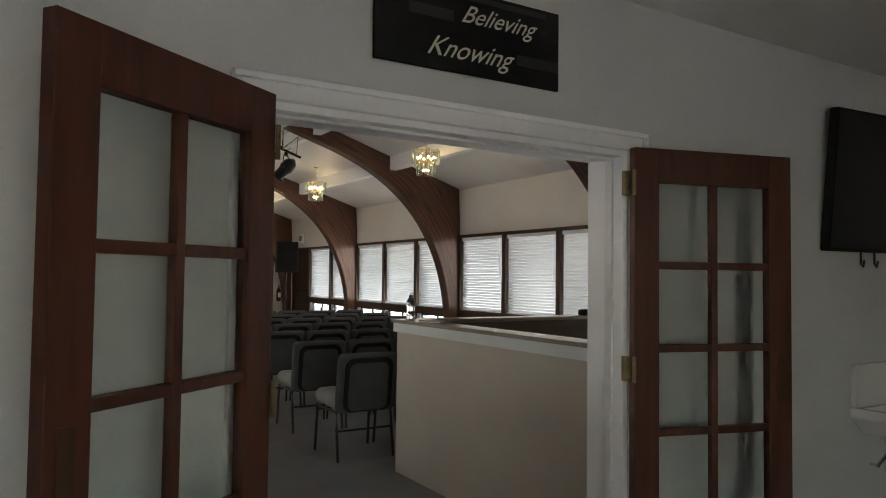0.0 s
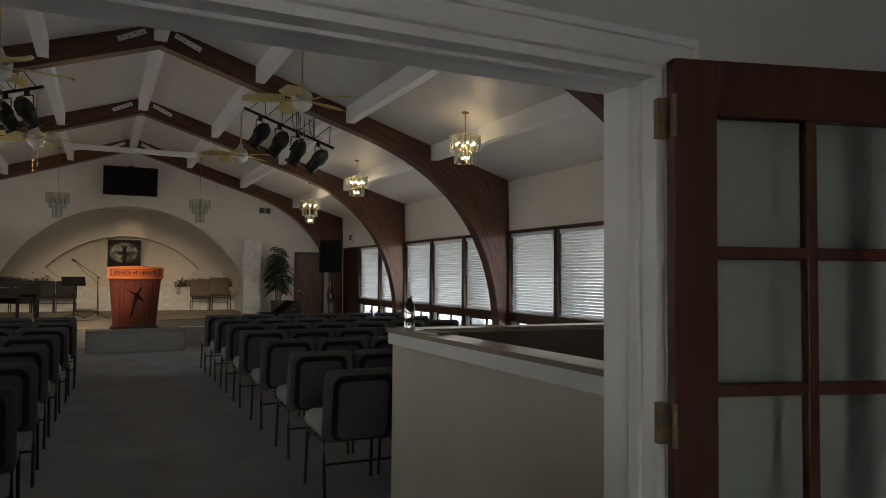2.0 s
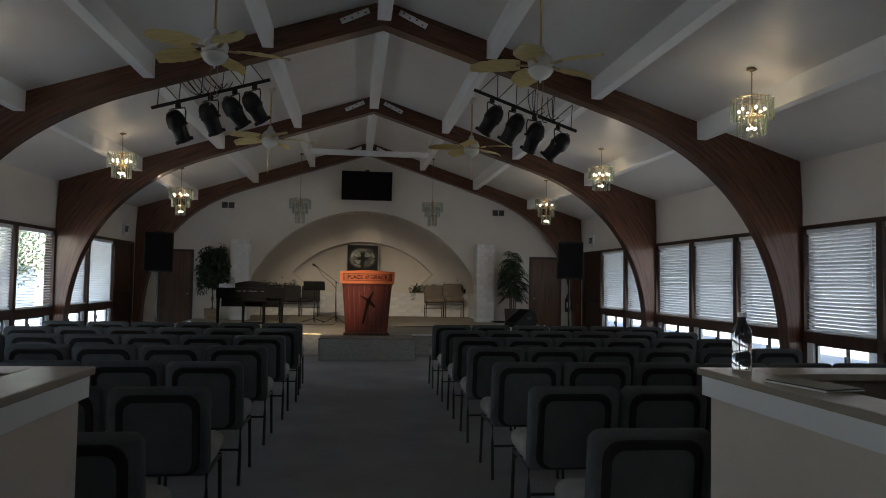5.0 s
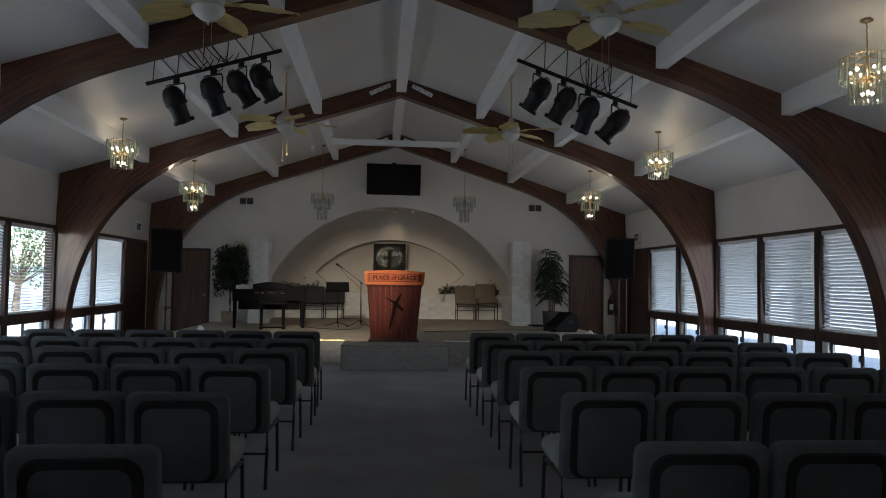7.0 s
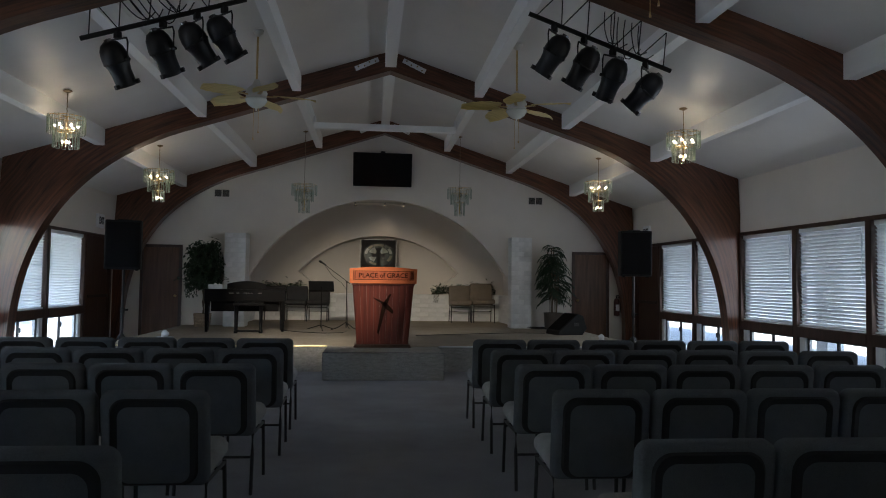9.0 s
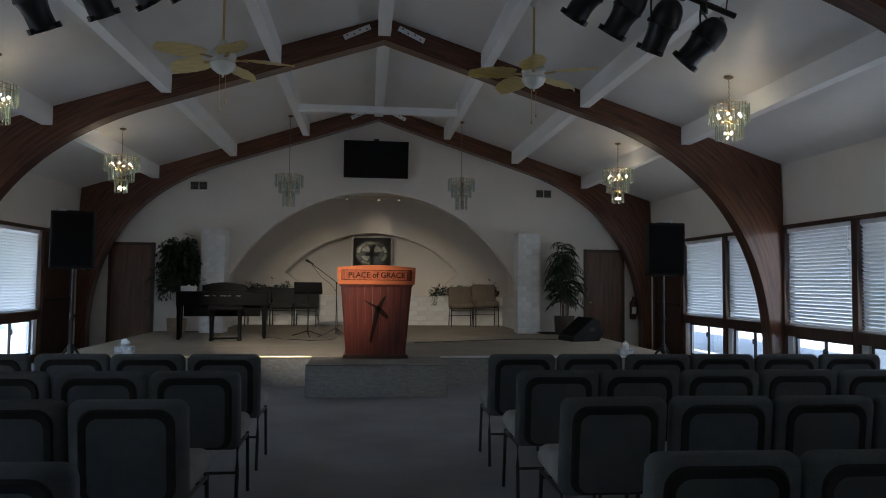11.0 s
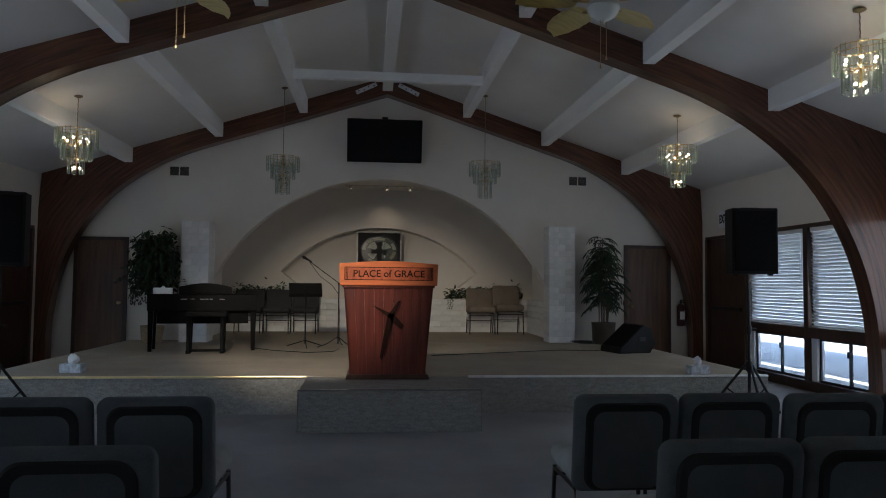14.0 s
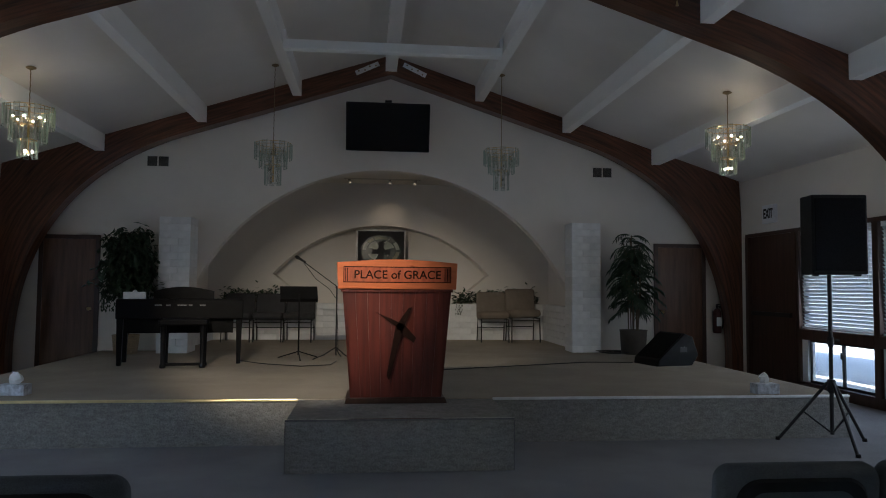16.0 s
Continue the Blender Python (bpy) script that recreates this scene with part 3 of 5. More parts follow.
# ---- stage ----
M_STRIP = mat("aluminium_strip", (0.78, 0.79, 0.80), 0.35, 0.1, (10, 10, 10), 0.02, metal=0.4)
bm = box(-4.20, 4.16, 16.06, YN, 0.0, STAGE_Z)
add_box(bm, -3.22, 3.14, YN, YB, 0.0, STAGE_Z)
structure(part("stage", bm, M_STAGE), "low stage platform covered in tan carpet")
structure(part("stage_riser", box(-4.204, 4.164, 16.045, 16.06, 0.0, STAGE_Z - 0.012), M_RISER), "grey ribbed carpet on the stage front")
structure(part("trim", box(-4.204, -0.885, 16.025, 16.06, STAGE_Z - 0.014, STAGE_Z + 0.010), M_NOSING, bevel=0.009), "thin brass nosing strip along the stage edge")
structure(part("trim", box(0.805, 4.164, 16.025, 16.06, STAGE_Z - 0.013, STAGE_Z + 0.010), M_STRIP, bevel=0.008), "thin metal nosing strip along the stage edge")
structure(part("dais", box(-0.88, 0.80, 15.09, 16.045, 0.0, STAGE_Z - 0.002), M_RISER, bevel=0.006), "grey carpeted speaking step in front of the stage")
structure(part("trim", box(-0.885, 0.805, 15.08, 15.10, STAGE_Z - 0.008, STAGE_Z + 0.006), M_CHROME), "thin metal nosing strip on the speaking step")
for x in (-0.886, 0.800):
    structure(part("trim", box(x, x + 0.006, 15.083, 15.095, 0.0, STAGE_Z - 0.01), M_CHROME), "thin metal corner strip on the speaking step")

# ---- stage doors ----
for s in (-1, 1):
    d = thing("door", "brown wood veneer door in a brown frame beside the stage", "door", "stage doors", (s * 4.69, YN, 0), 0, "structure")
    part("door_frame", box(-0.43, -0.37, -0.035, -0.001, 0, 2.03), M_DARKWOOD, d)
    part("door_frame", box(0.37, 0.43, -0.035, -0.001, 0, 2.03), M_DARKWOOD, d)
    part("door_frame", box(-0.43, 0.43, -0.035, -0.001, 2.03, 2.09), M_DARKWOOD, d)
    panel = part("door_panel", box(-0.37, 0.37, -0.02, -0.001, 0.01, 2.03), M_DOORWOOD, d)
    part("door_handle", lathe([(0.0, 0), (0.025, 0), (0.025, 0.008), (0.012, 0.012), (0.012, 0.04), (0.028, 0.05), (0.028, 0.065), (0.0, 0.075)], 14,
                              Matrix.Translation((-s * 0.31, -0.02, 1.0)) @ Matrix.Rotation(radians(90), 4, 'X')), M_BRASS, panel, smooth=True)

# ---- chairs ----
def church_chair(fabric, shell, label, group):
    c = thing("stacking_chair", label, "chair", group)
    seat_pts = rounded_rect(0.505, 0.120, 0.056, 5)
    m = Matrix.Translation((0, -0.01, 0.435)) @ Matrix.Rotation(radians(3), 4, 'X')
    part("seat", extrude_outline(seat_pts, 0.47, m, 0.05), M_SEAT_LIT if fabric == M_FABRIC else fabric, c, smooth=True)
    lean = Matrix.Translation((0, -0.012, 0.37)) @ Matrix.Rotation(radians(7), 4, 'X') @ Matrix.Translation((0, 0, 0.235))
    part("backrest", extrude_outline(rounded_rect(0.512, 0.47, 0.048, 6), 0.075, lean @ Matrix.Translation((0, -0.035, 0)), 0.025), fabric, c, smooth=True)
    bm = bmesh.new()
    outer, inner = rounded_rect(0.418, 0.428, 0.075, 6), rounded_rect(0.340, 0.376, 0.055, 6)
    vo = [bm.verts.new((x, -0.036, z - 0.010)) for x, z in outer]
    vm = [bm.verts.new((x * 0.955, -0.047, z * 0.965 - 0.010)) for x, z in outer]
    vi = [bm.verts.new((x, -0.040, z - 0.024)) for x, z in inner]
    for a, b in ((vo, vm), (vm, vi)):
        for k in range(len(a)):
            bm.faces.new((a[k], a[(k + 1) % len(a)], b[(k + 1) % len(a)], b[k]))
    bmesh.ops.transform(bm, matrix=lean, verts=list(bm.verts))
    part("piping", bm, M_PIPING, c, "black moulded border round the back panel")
    part("back_panel", extrude_outline(rounded_rect(0.348, 0.384, 0.057, 6), 0.01, lean @ Matrix.Translation((0, -0.0395, -0.024))), shell, c)
    for sx in (-1, 1):
        part("leg", tube([(sx * 0.235, 0.40, 0.39), (sx * 0.24, 0.43, 0.02), (sx * 0.24, 0.431, 0.0)], 0.0115, 8), M_BLACK, c)
        part("leg", tube([(sx * 0.235, -0.03, 0.62), (sx * 0.235, 0.0, 0.42), (sx * 0.238, -0.01, 0.25), (sx * 0.24, -0.05, 0.0)], 0.0115, 8), M_BLACK, c)
        part("side_rail", tube([(sx * 0.236, 0.0, 0.375), (sx * 0.236, 0.40, 0.375)], 0.010, 6), M_BLACK, c)
    part("stretcher", tube([(-0.238, -0.005, 0.23), (0.238, -0.005, 0.23)], 0.009, 6), M_BLACK, c)
    part("stretcher", tube([(-0.236, 0.41, 0.34), (0.236, 0.41, 0.34)], 0.009, 6), M_BLACK, c)
    return c


LABEL_CHAIR = "dark grey upholstered stacking chair with black metal legs"
chair = church_chair(M_FABRIC, M_SHELL, LABEL_CHAIR, "chair rows")
ROWS = ((11.92, -0.93, 0.73), (10.92, -0.91, 0.73), (9.90, -0.95, 0.73), (8.80, -1.0, 0.70), (7.62, -1.02, 0.69), (6.46, -1.02, 0.67), (5.33, -1.03, 0.63))
rng = random.Random(4)
first = True
for r, (y, x_l, x_r) in enumerate(ROWS):
    for side in (-1, 1):
        x_in = x_l if side < 0 else x_r
        for k in range(6):
            x = x_in + side * (0.262 + 0.530 * k)
            m = pose(x + rng.uniform(-0.006, 0.006), y + rng.uniform(-0.015, 0.015), 0, 0, 0, rng.uniform(-1.2, 1.2))
            if first:
                chair.matrix_basis = m
                first = False
            else:
                copy_thing(chair, m)

M_FABRIC2 = mat("brown_chair_fabric", (0.22, 0.185, 0.15), 0.9, 0.12, (9, 9, 9), 0.3, fine=0.5, fine_scale=320, spec=0.15)
sc = church_chair(M_FABRIC2, M_SHELL, "brown-grey upholstered chair standing on the stage", "stage chairs")
big = Matrix.Diagonal((1.04, 1.04, 1.07, 1))
sc.matrix_basis = pose(1.96, 22.80, STAGE_Z, 0, 0, 180) @ big
copy_thing(sc, pose(2.51, 22.81, STAGE_Z, 0, 0, 181) @ big)
M_FABRIC3 = mat("charcoal_chair_fabric", (0.055, 0.055, 0.058), 0.9, 0.12, (9, 9, 9), 0.3, fine=0.5, fine_scale=320, spec=0.15)
dc = church_chair(M_FABRIC3, M_SHELL, "charcoal upholstered chair behind the piano on the stage", "stage chairs")
dc.matrix_basis = pose(-1.50, 22.8, STAGE_Z, 0, 0, 178)
copy_thing(dc, pose(-2.03, 22.8, STAGE_Z, 0, 0, 180))
copy_thing(dc, pose(-2.56, 22.78, STAGE_Z, 0, 0, 180))

# ---- lectern ----
M_LECT = mat("lectern_redwood", (0.115, 0.024, 0.016), 0.35, 0.4, (24, 24, 1.4), 0.06, coat=0.2)
M_LTOP = mat("lectern_top_wood", (0.56, 0.15, 0.05), 0.35, 0.25, (2, 20, 20), 0.06, coat=0.2)
M_LBAND = mat("lectern_band_wood", (0.40, 0.09, 0.035), 0.4, 0.3, (30, 6, 6), 0.06)
M_LETTER = mat("dark_lettering", (0.022, 0.010, 0.007), 0.85, 0.1, (10, 10, 10), 0, spec=0.1)
lec = thing("lectern", "red-brown wooden lectern with a carved name band and dark cross", "lectern", "", (-0.055, 15.80, STAGE_Z))


def taper(z0, z1, w0, w1, d0, d1):
    bm = bmesh.new()
    lo = [bm.verts.new((x * w0 / 2, y, z0)) for x, y in ((-1, 0), (1, 0), (1, d0), (-1, d0))]
    hi = [bm.verts.new((x * w1 / 2, y, z1)) for x, y in ((-1, 0), (1, 0), (1, d1), (-1, d1))]
    for k in range(4):
        bm.faces.new((lo[k], lo[(k + 1) % 4], hi[(k + 1) % 4], hi[k]))
    bm.faces.new(lo[::-1])
    bm.faces.new(hi)
    return bm


part("base", taper(0.0, 0.05, 0.86, 0.82, 0.55, 0.53), M_DARKWOOD, lec, "dark stained base board", bevel=0.008)
n = 9
for i in range(n):
    def edge(f, w):
        return -w / 2 + w * f
    bm = bmesh.new()
    f0, f1 = i / n, (i + 1) / n
    g = 0.0006
    yo = 0.02
    lo = [bm.verts.new(v) for v in ((edge(f0, 0.76) + g, yo, 0.05), (edge(f1, 0.76) - g, yo, 0.05), (edge(f1, 0.76) - g, yo + 0.03, 0.05), (edge(f0, 0.76) + g, yo + 0.03, 0.05))]
    hi = [bm.verts.new(v) for v in ((edge(f0, 0.91) + g, yo - 0.02, 0.95), (edge(f1, 0.91) - g, yo - 0.02, 0.95), (edge(f1, 0.91) - g, yo + 0.01, 0.95), (edge(f0, 0.91) + g, yo + 0.01, 0.95))]
    for k in range(4):
        bm.faces.new((lo[k], lo[(k + 1) % 4], hi[(k + 1) % 4], hi[k]))
    bm.faces.new(lo[::-1])
    bm.faces.new(hi)
    part("front_board", bm, M_LECT, lec)
for s in (-1, 1):
    bm = bmesh.new()
    q = [(s * 0.382, 0.02, 0.05), (s * 0.458, 0.0, 0.95), (s * 0.458, 0.46, 0.95), (s * 0.382, 0.48, 0.05)]
    a = [bm.verts.new(v) for v in q]
    b = [bm.verts.new((v[0] - s * 0.025, v[1], v[2])) for v in q]
    bm.faces.new(a)
    bm.faces.new(b[::-1])
    for k in range(4):
        bm.faces.new((a[k], a[(k + 1) % 4], b[(k + 1) % 4], b[k]))
    part("side_panel", bm, M_LECT, lec)
pts = [(-0.495, 0.955), (0.495, 0.955), (0.505, 1.175)] + [(0.505 - 1.01 * k / 12, 1.175 + 0.028 * math.sin(math.pi * k / 12)) for k in range(1, 12)] + [(-0.505, 1.175)]
part("header", extrude_outline(pts, 0.045, Matrix.Translation((0, -0.045, 0)), 0.006), M_LTOP, lec, "orange-brown carved name band")
part("moulding", box(-0.47, 0.47, -0.025, 0.02, 0.93, 0.957), M_LECT, lec, bevel=0.004)
fr = bmesh.new()
for b in ((-0.45, 0.45, 1.135, 1.142), (-0.45, 0.45, 1.008, 1.015), (-0.45, -0.443, 1.015, 1.135), (0.443, 0.45, 1.015, 1.135),
          (-0.42, -0.414, 1.02, 1.13), (-0.435, -0.43, 1.02, 1.13), (0.414, 0.42, 1.02, 1.13), (0.43, 0.435, 1.02, 1.13), (0.395, 0.4, 1.02, 1.13)):
    add_box(fr, b[0], b[1], -0.0505, -0.044, b[2], b[3])
part("carved_border", fr, M_LETTER, lec)
part("name_panel", box(-0.443, 0.443, -0.0465, -0.0445, 1.015, 1.135), M_LBAND, lec, "darker red panel behind the letters")
lettering("PLACE of GRACE", 0.098, 0.003, pose(0, -0.049, 1.072, 90, 0, 0), M_LETTER, lec, bold=0.0012)
bm = bmesh.new()
for sx in (-1, 1):
    add_box(bm, sx * 0.46 - 0.012, sx * 0.46 + 0.012, 0.0, 0.46, 0.95, 1.12)
part("top_side", bm, M_LTOP, lec)
part("reading_top", box(-0.45, 0.45, 0.0, 0.45, 1.02, 1.045, Matrix.Rotation(radians(-6), 4, 'X')), M_LTOP, lec)
cr = bmesh.new()
rot = Matrix.Translation((0.015, -0.004, 0.62)) @ Matrix.Rotation(radians(10), 4, 'Y')
for pl in ([(-0.028, -0.40), (0.0, -0.43), (0.035, 0.0), (0.075, 0.20), (0.05, 0.19), (-0.03, 0.02)], [(-0.21, 0.105), (-0.03, 0.02), (0.03, -0.03), (0.145, -0.09), (0.155, -0.045), (0.04, 0.045), (-0.02, 0.06)]):
    add_outline(cr, pl, 0.02, rot @ Matrix.Translation((0, -0.02, 0)))
part("cross", cr, M_LETTER, lec, "dark carved cross leaning to one side")

# ---- television on the stage wall ----
def television(name, label, at, w, h, tilt, rz=0):
    t = thing(name, label, "television", "", at, rz)
    m = Matrix.Rotation(radians(tilt), 4, 'X')
    part("bezel", extrude_outline(rounded_rect(w, h, 0.012, 2), 0.045, m, 0.004), M_PLASTIC, t)
    part("screen", box(-w / 2 + 0.015, w / 2 - 0.015, -0.003, -0.0005, -h / 2 + 0.02, h / 2 - 0.015, m), M_SCREEN, t)
    bm = bmesh.new()
    add_box(bm, -0.2, 0.2, 0.04, 0.06, -0.15, 0.15, m)
    add_rod(bm, (0, 0.05, 0.1), (0, 0.32, 0.1), 0.02)
    add_rod(bm, (0, 0.05, -0.12), (0, 0.14, -0.12), 0.02)
    part("wall_bracket", bm, M_BLACK, t)
    return t


tv = television("television", "large black flat television tilted down on the stage wall", (-0.035, 20.52, 3.78), 1.27, 0.73, 14)
part("camera_bar", box(-0.05, 0.05, -0.1, -0.04, 0.36, 0.39), M_PLASTIC, tv)

# ---- wall vents ----
M_VENT = mat("vent_slat_paint", (0.20, 0.185, 0.165), 0.6, 0.1, (8, 8, 8), 0.05)
for x in (-3.475, 3.41):
    v = thing("wall_vent", "beige two-part wall vent grille with dark slots", "vent", "wall vents", (x, YN, 3.22))
    fr = bmesh.new()
    for b in ((-0.17, 0.17, 0.075, 0.095), (-0.17, 0.17, -0.095, -0.075), (-0.17, -0.155, -0.075, 0.075), (0.155, 0.17, -0.075, 0.075), (-0.008, 0.008, -0.075, 0.075)):
        add_box(fr, b[0], b[1], -0.018, -0.001, b[2], b[3])
    part("frame", fr, M_WALL, v)
    part("backing", box(-0.155, 0.155, -0.004, -0.001, -0.075, 0.075), M_BLACK, v)
    for k in range(9):
        for xa, xb in ((-0.154, -0.009), (0.009, 0.154)):
            part("slat", box(xa, xb, -0.012, -0.005, -0.068 + k * 0.0165, -0.064 + k * 0.0165), M_VENT, v)

# ---- framed stained glass picture in the recess ----
pic = thing("stained_glass_picture", "dark framed stained glass panel with a cross in an oval", "picture", "", (-0.07, 23.28, 0))
M_GREEN = mat("green_glass", (0.015, 0.024, 0.018), 0.25, 0.4, (6, 6, 6), 0.05)
M_AMBER = mat("amber_glass", (0.10, 0.105, 0.06), 0.25, 0.3, (6, 6, 6), 0.05)
M_PALE = mat("pale_glass", (0.17, 0.20, 0.165), 0.25, 0.3, (6, 6, 6), 0.05)
M_PEWTER = mat("pewter_frame", (0.28, 0.28, 0.27), 0.45, 0.15, (9, 9, 9), 0.02, metal=0.6)
fr = bmesh.new()
for b in ((-0.46, 0.46, 2.41, 2.43), (-0.46, 0.46, 1.40, 1.44), (-0.46, -0.437, 1.44, 2.41), (0.437, 0.46, 1.44, 2.41)):
    add_box(fr, b[0], b[1], -0.02, 0.04, b[2], b[3])
part("frame", fr, M_PEWTER, pic)
part("backing", box(-0.437, 0.437, 0.0, 0.03, 1.44, 2.41), M_PLASTIC, pic)


def ellipse(rx, rz, n=32, cx=0.0, cz=0.0):
    return [(cx + rx * math.cos(2 * math.pi * k / n), cz + rz * math.sin(2 * math.pi * k / n)) for k in range(n)]


def glass_sector(a0, a1, r0, r1, y, cz=2.04, ax=0.35, az=0.27):
    """A pane between two ellipses, from angle a0 to a1 in degrees."""
    n = 7
    arc = [radians(a0 + (a1 - a0) * k / n) for k in range(n + 1)]
    pts = [(ax * r1 * math.cos(a), cz + az * r1 * math.sin(a)) for a in arc] + [(ax * r0 * math.cos(a), cz + az * r0 * math.sin(a)) for a in reversed(arc)]
    return extrude_outline(pts, 0.006, Matrix.Translation((0, y, 0)))


part("oval", extrude_outline(ellipse(0.38, 0.30, 36, 0, 2.04), 0.006, Matrix.Translation((0, -0.007, 0))), M_GREEN, pic)
for a0, a1, m_ in ((4, 38, M_PALE), (41, 64, M_GREEN), (67, 113, M_AMBER), (116, 139, M_AMBER), (142, 176, M_PALE), (184, 222, M_GREEN), (226, 262, M_AMBER), (278, 314, M_GREEN), (318, 356, M_AMBER)):
    part("border_pane", glass_sector(a0, a1, 0.80, 1.0, -0.0145), m_, pic)
for a0, a1, m_ in ((18, 68, M_PALE), (112, 162, M_PALE), (200, 244, M_PALE), (296, 340, M_GREEN)):
    part("inner_pane", glass_sector(a0, a1, 0.24, 0.74, -0.0145), m_, pic)
cr = box(-0.05, 0.05, -0.024, -0.016, 1.66, 2.22)
add_box(cr, -0.17, 0.17, -0.0235, -0.0165, 1.98, 2.06)
part("cross", cr, M_PLASTIC, pic)

# ---- track lights in the arch ----
track = thing("track_light", "small track with three silver spotlights under the arch", "track light", "", (-0.04, 22.55, 3.30))
part("track", box(-0.72, 0.66, -0.015, 0.015, -0.02, 0.0), M_CHROME, track)
M_BULB = glow("warm_bulb", (1.0, 0.80, 0.58), 0.2)
for x, tx in ((-0.62, -0.3), (0.10, 0.0), (0.56, 0.3)):
    m = Matrix.Translation((x, 0, -0.05)) @ Matrix.Rotation(radians(-35), 4, 'X') @ Matrix.Rotation(radians(tx * 40), 4, 'Y')
    sp = part("spot_head", lathe([(0.0, 0.05), (0.02, 0.05), (0.035, -0.05), (0.032, -0.05), (0.0, -0.03)], 14, m), M_CHROME, track, smooth=True)
    part("bulb", lathe([(0.0, -0.032), (0.028, -0.036), (0.0, -0.042)], 12, m), M_BULB, track)
    lamp = new("spot_lamp", bpy.data.lights.new("spot_lamp", 'SPOT'))
    lamp.data.energy = 0.75 if abs(tx) < 0.1 else 1.0
    lamp.data.color = (1.0, 0.78, 0.52)
    lamp.data.spot_size = radians(70 if abs(tx) < 0.1 else 95)
    lamp.data.spot_blend = 1.0
    lamp.data.shadow_soft_size = 0.03
    lamp.matrix_world = look((ARC_X + x, 22.60, 3.17), (ARC_X + x, YB, 2.45) if abs(tx) < 0.1 else (x * 3.2, 22.7, STAGE_Z))

# ---- chandeliers ----
M_WARM = glow("chandelier_bulb", (1.0, 0.84, 0.60), 9.0)


def chandelier(tiers, lit, label, group, drop, mount):
    """Hangs from z = 0. tiers: (radius, top, bottom, plates)."""
    c = thing("chandelier", label, "chandelier", group)
    part("canopy", lathe([(0.0, 0.0), (0.05, -0.005), (0.052, -0.018), (0.015, -0.035), (0.0, -0.036)], 18), M_OLDBRASS, c, smooth=True)
    bm = bmesh.new()
    steps = max(4, int(drop / 0.035))
    for k in range(steps):
        z = -0.036 - k * (drop - 0.036) / steps
        add_rod(bm, (0.004 * (k % 2) - 0.002, 0.004 * ((k + 1) % 2) - 0.002, z), (0.002 - 0.004 * (k % 2), 0.0, z - (drop - 0.036) / steps), 0.005, seg=5)
    part("chain", bm, M_OLDBRASS, c)
    zb = min(t[2] for t in tiers)
    part("stem", rod((0, 0, -drop), (0, 0, zb + 0.04), 0.012, seg=8), M_BRASS, c)
    if not lit:
        for k in range(10):
            a = 2.4 * k
            p = (0.05 * math.cos(a), 0.05 * math.sin(a), zb + 0.05 + 0.035 * k)
            part("socket", rod(p, (p[0], p[1], p[2] + 0.03), 0.010, 0.006, 7), M_CHROME, c)
    for r, zt, zbt, n in tiers:
        fr = bmesh.new()
        ringp = [(r * math.cos(2 * math.pi * k / 24), r * math.sin(2 * math.pi * k / 24), zt) for k in range(25)]
        add_tube(fr, ringp, 0.004, 5)
        for k in range(4):
            a = 2 * math.pi * k / 4
            add_rod(fr, (0, 0, zt + 0.01), (r * math.cos(a), r * math.sin(a), zt), 0.004, seg=5)
        ring = part("ring", fr, M_BRASS, c)
        w = 2 * math.pi * r / n * 0.33
        for k in range(n):
            a = 2 * math.pi * k / n
            m = Matrix.Rotation(a, 4, 'Z') @ Matrix.Translation((r + 0.006, 0, 0))
            zt2 = zt - 0.006 + 0.018 * (k % 2)
            bm = box(-0.003, 0.003, -w + 0.003, w - 0.003, zbt + 0.004, zt2, m)
            nf = len(bm.faces)
            for eb in ((-w, -w + 0.003, zbt, zt2), (w - 0.003, w, zbt, zt2), (-w + 0.003, w - 0.003, zbt, zbt + 0.004)):
                add_box(bm, -0.0045, 0.0045, *eb, m)
            for i, f in enumerate(bm.faces):
                f.material_index = 0 if i < nf else 1
            part("glass_plate", bm, M_CRYSTAL_PLATE, ring).data.materials.append(M_GLASSEDGE)
    if lit:
        ball = [(0.0, 0.014), (0.009, 0.009), (0.013, 0.0), (0.009, -0.009), (0.0, -0.014)]
        for k in range(6):
            a = 2 * math.pi * k / 6 + 0.3
            r, zt = tiers[0][0] * 0.62, tiers[0][1] - 0.11
            m = Matrix.Translation((r * math.cos(a), r * math.sin(a), zt))
            part("bulb", lathe(ball, 10, m), M_WARM, c, smooth=True)
            arm = tube([(0, 0, zt - 0.06), (r * 0.6 * math.cos(a), r * 0.6 * math.sin(a), zt - 0.07), (r * math.cos(a), r * math.sin(a), zt - 0.05), (r * math.cos(a), r * math.sin(a), zt - 0.016)], 0.005, 5)
            part("arm", arm, M_BRASS, c)
        for k in range(3):
            a = 2 * math.pi * k / 3
            part("bulb", lathe(ball, 10, Matrix.Translation((0.04 * math.cos(a), 0.04 * math.sin(a), zb + 0.07))), M_WARM, c, smooth=True)
    return c


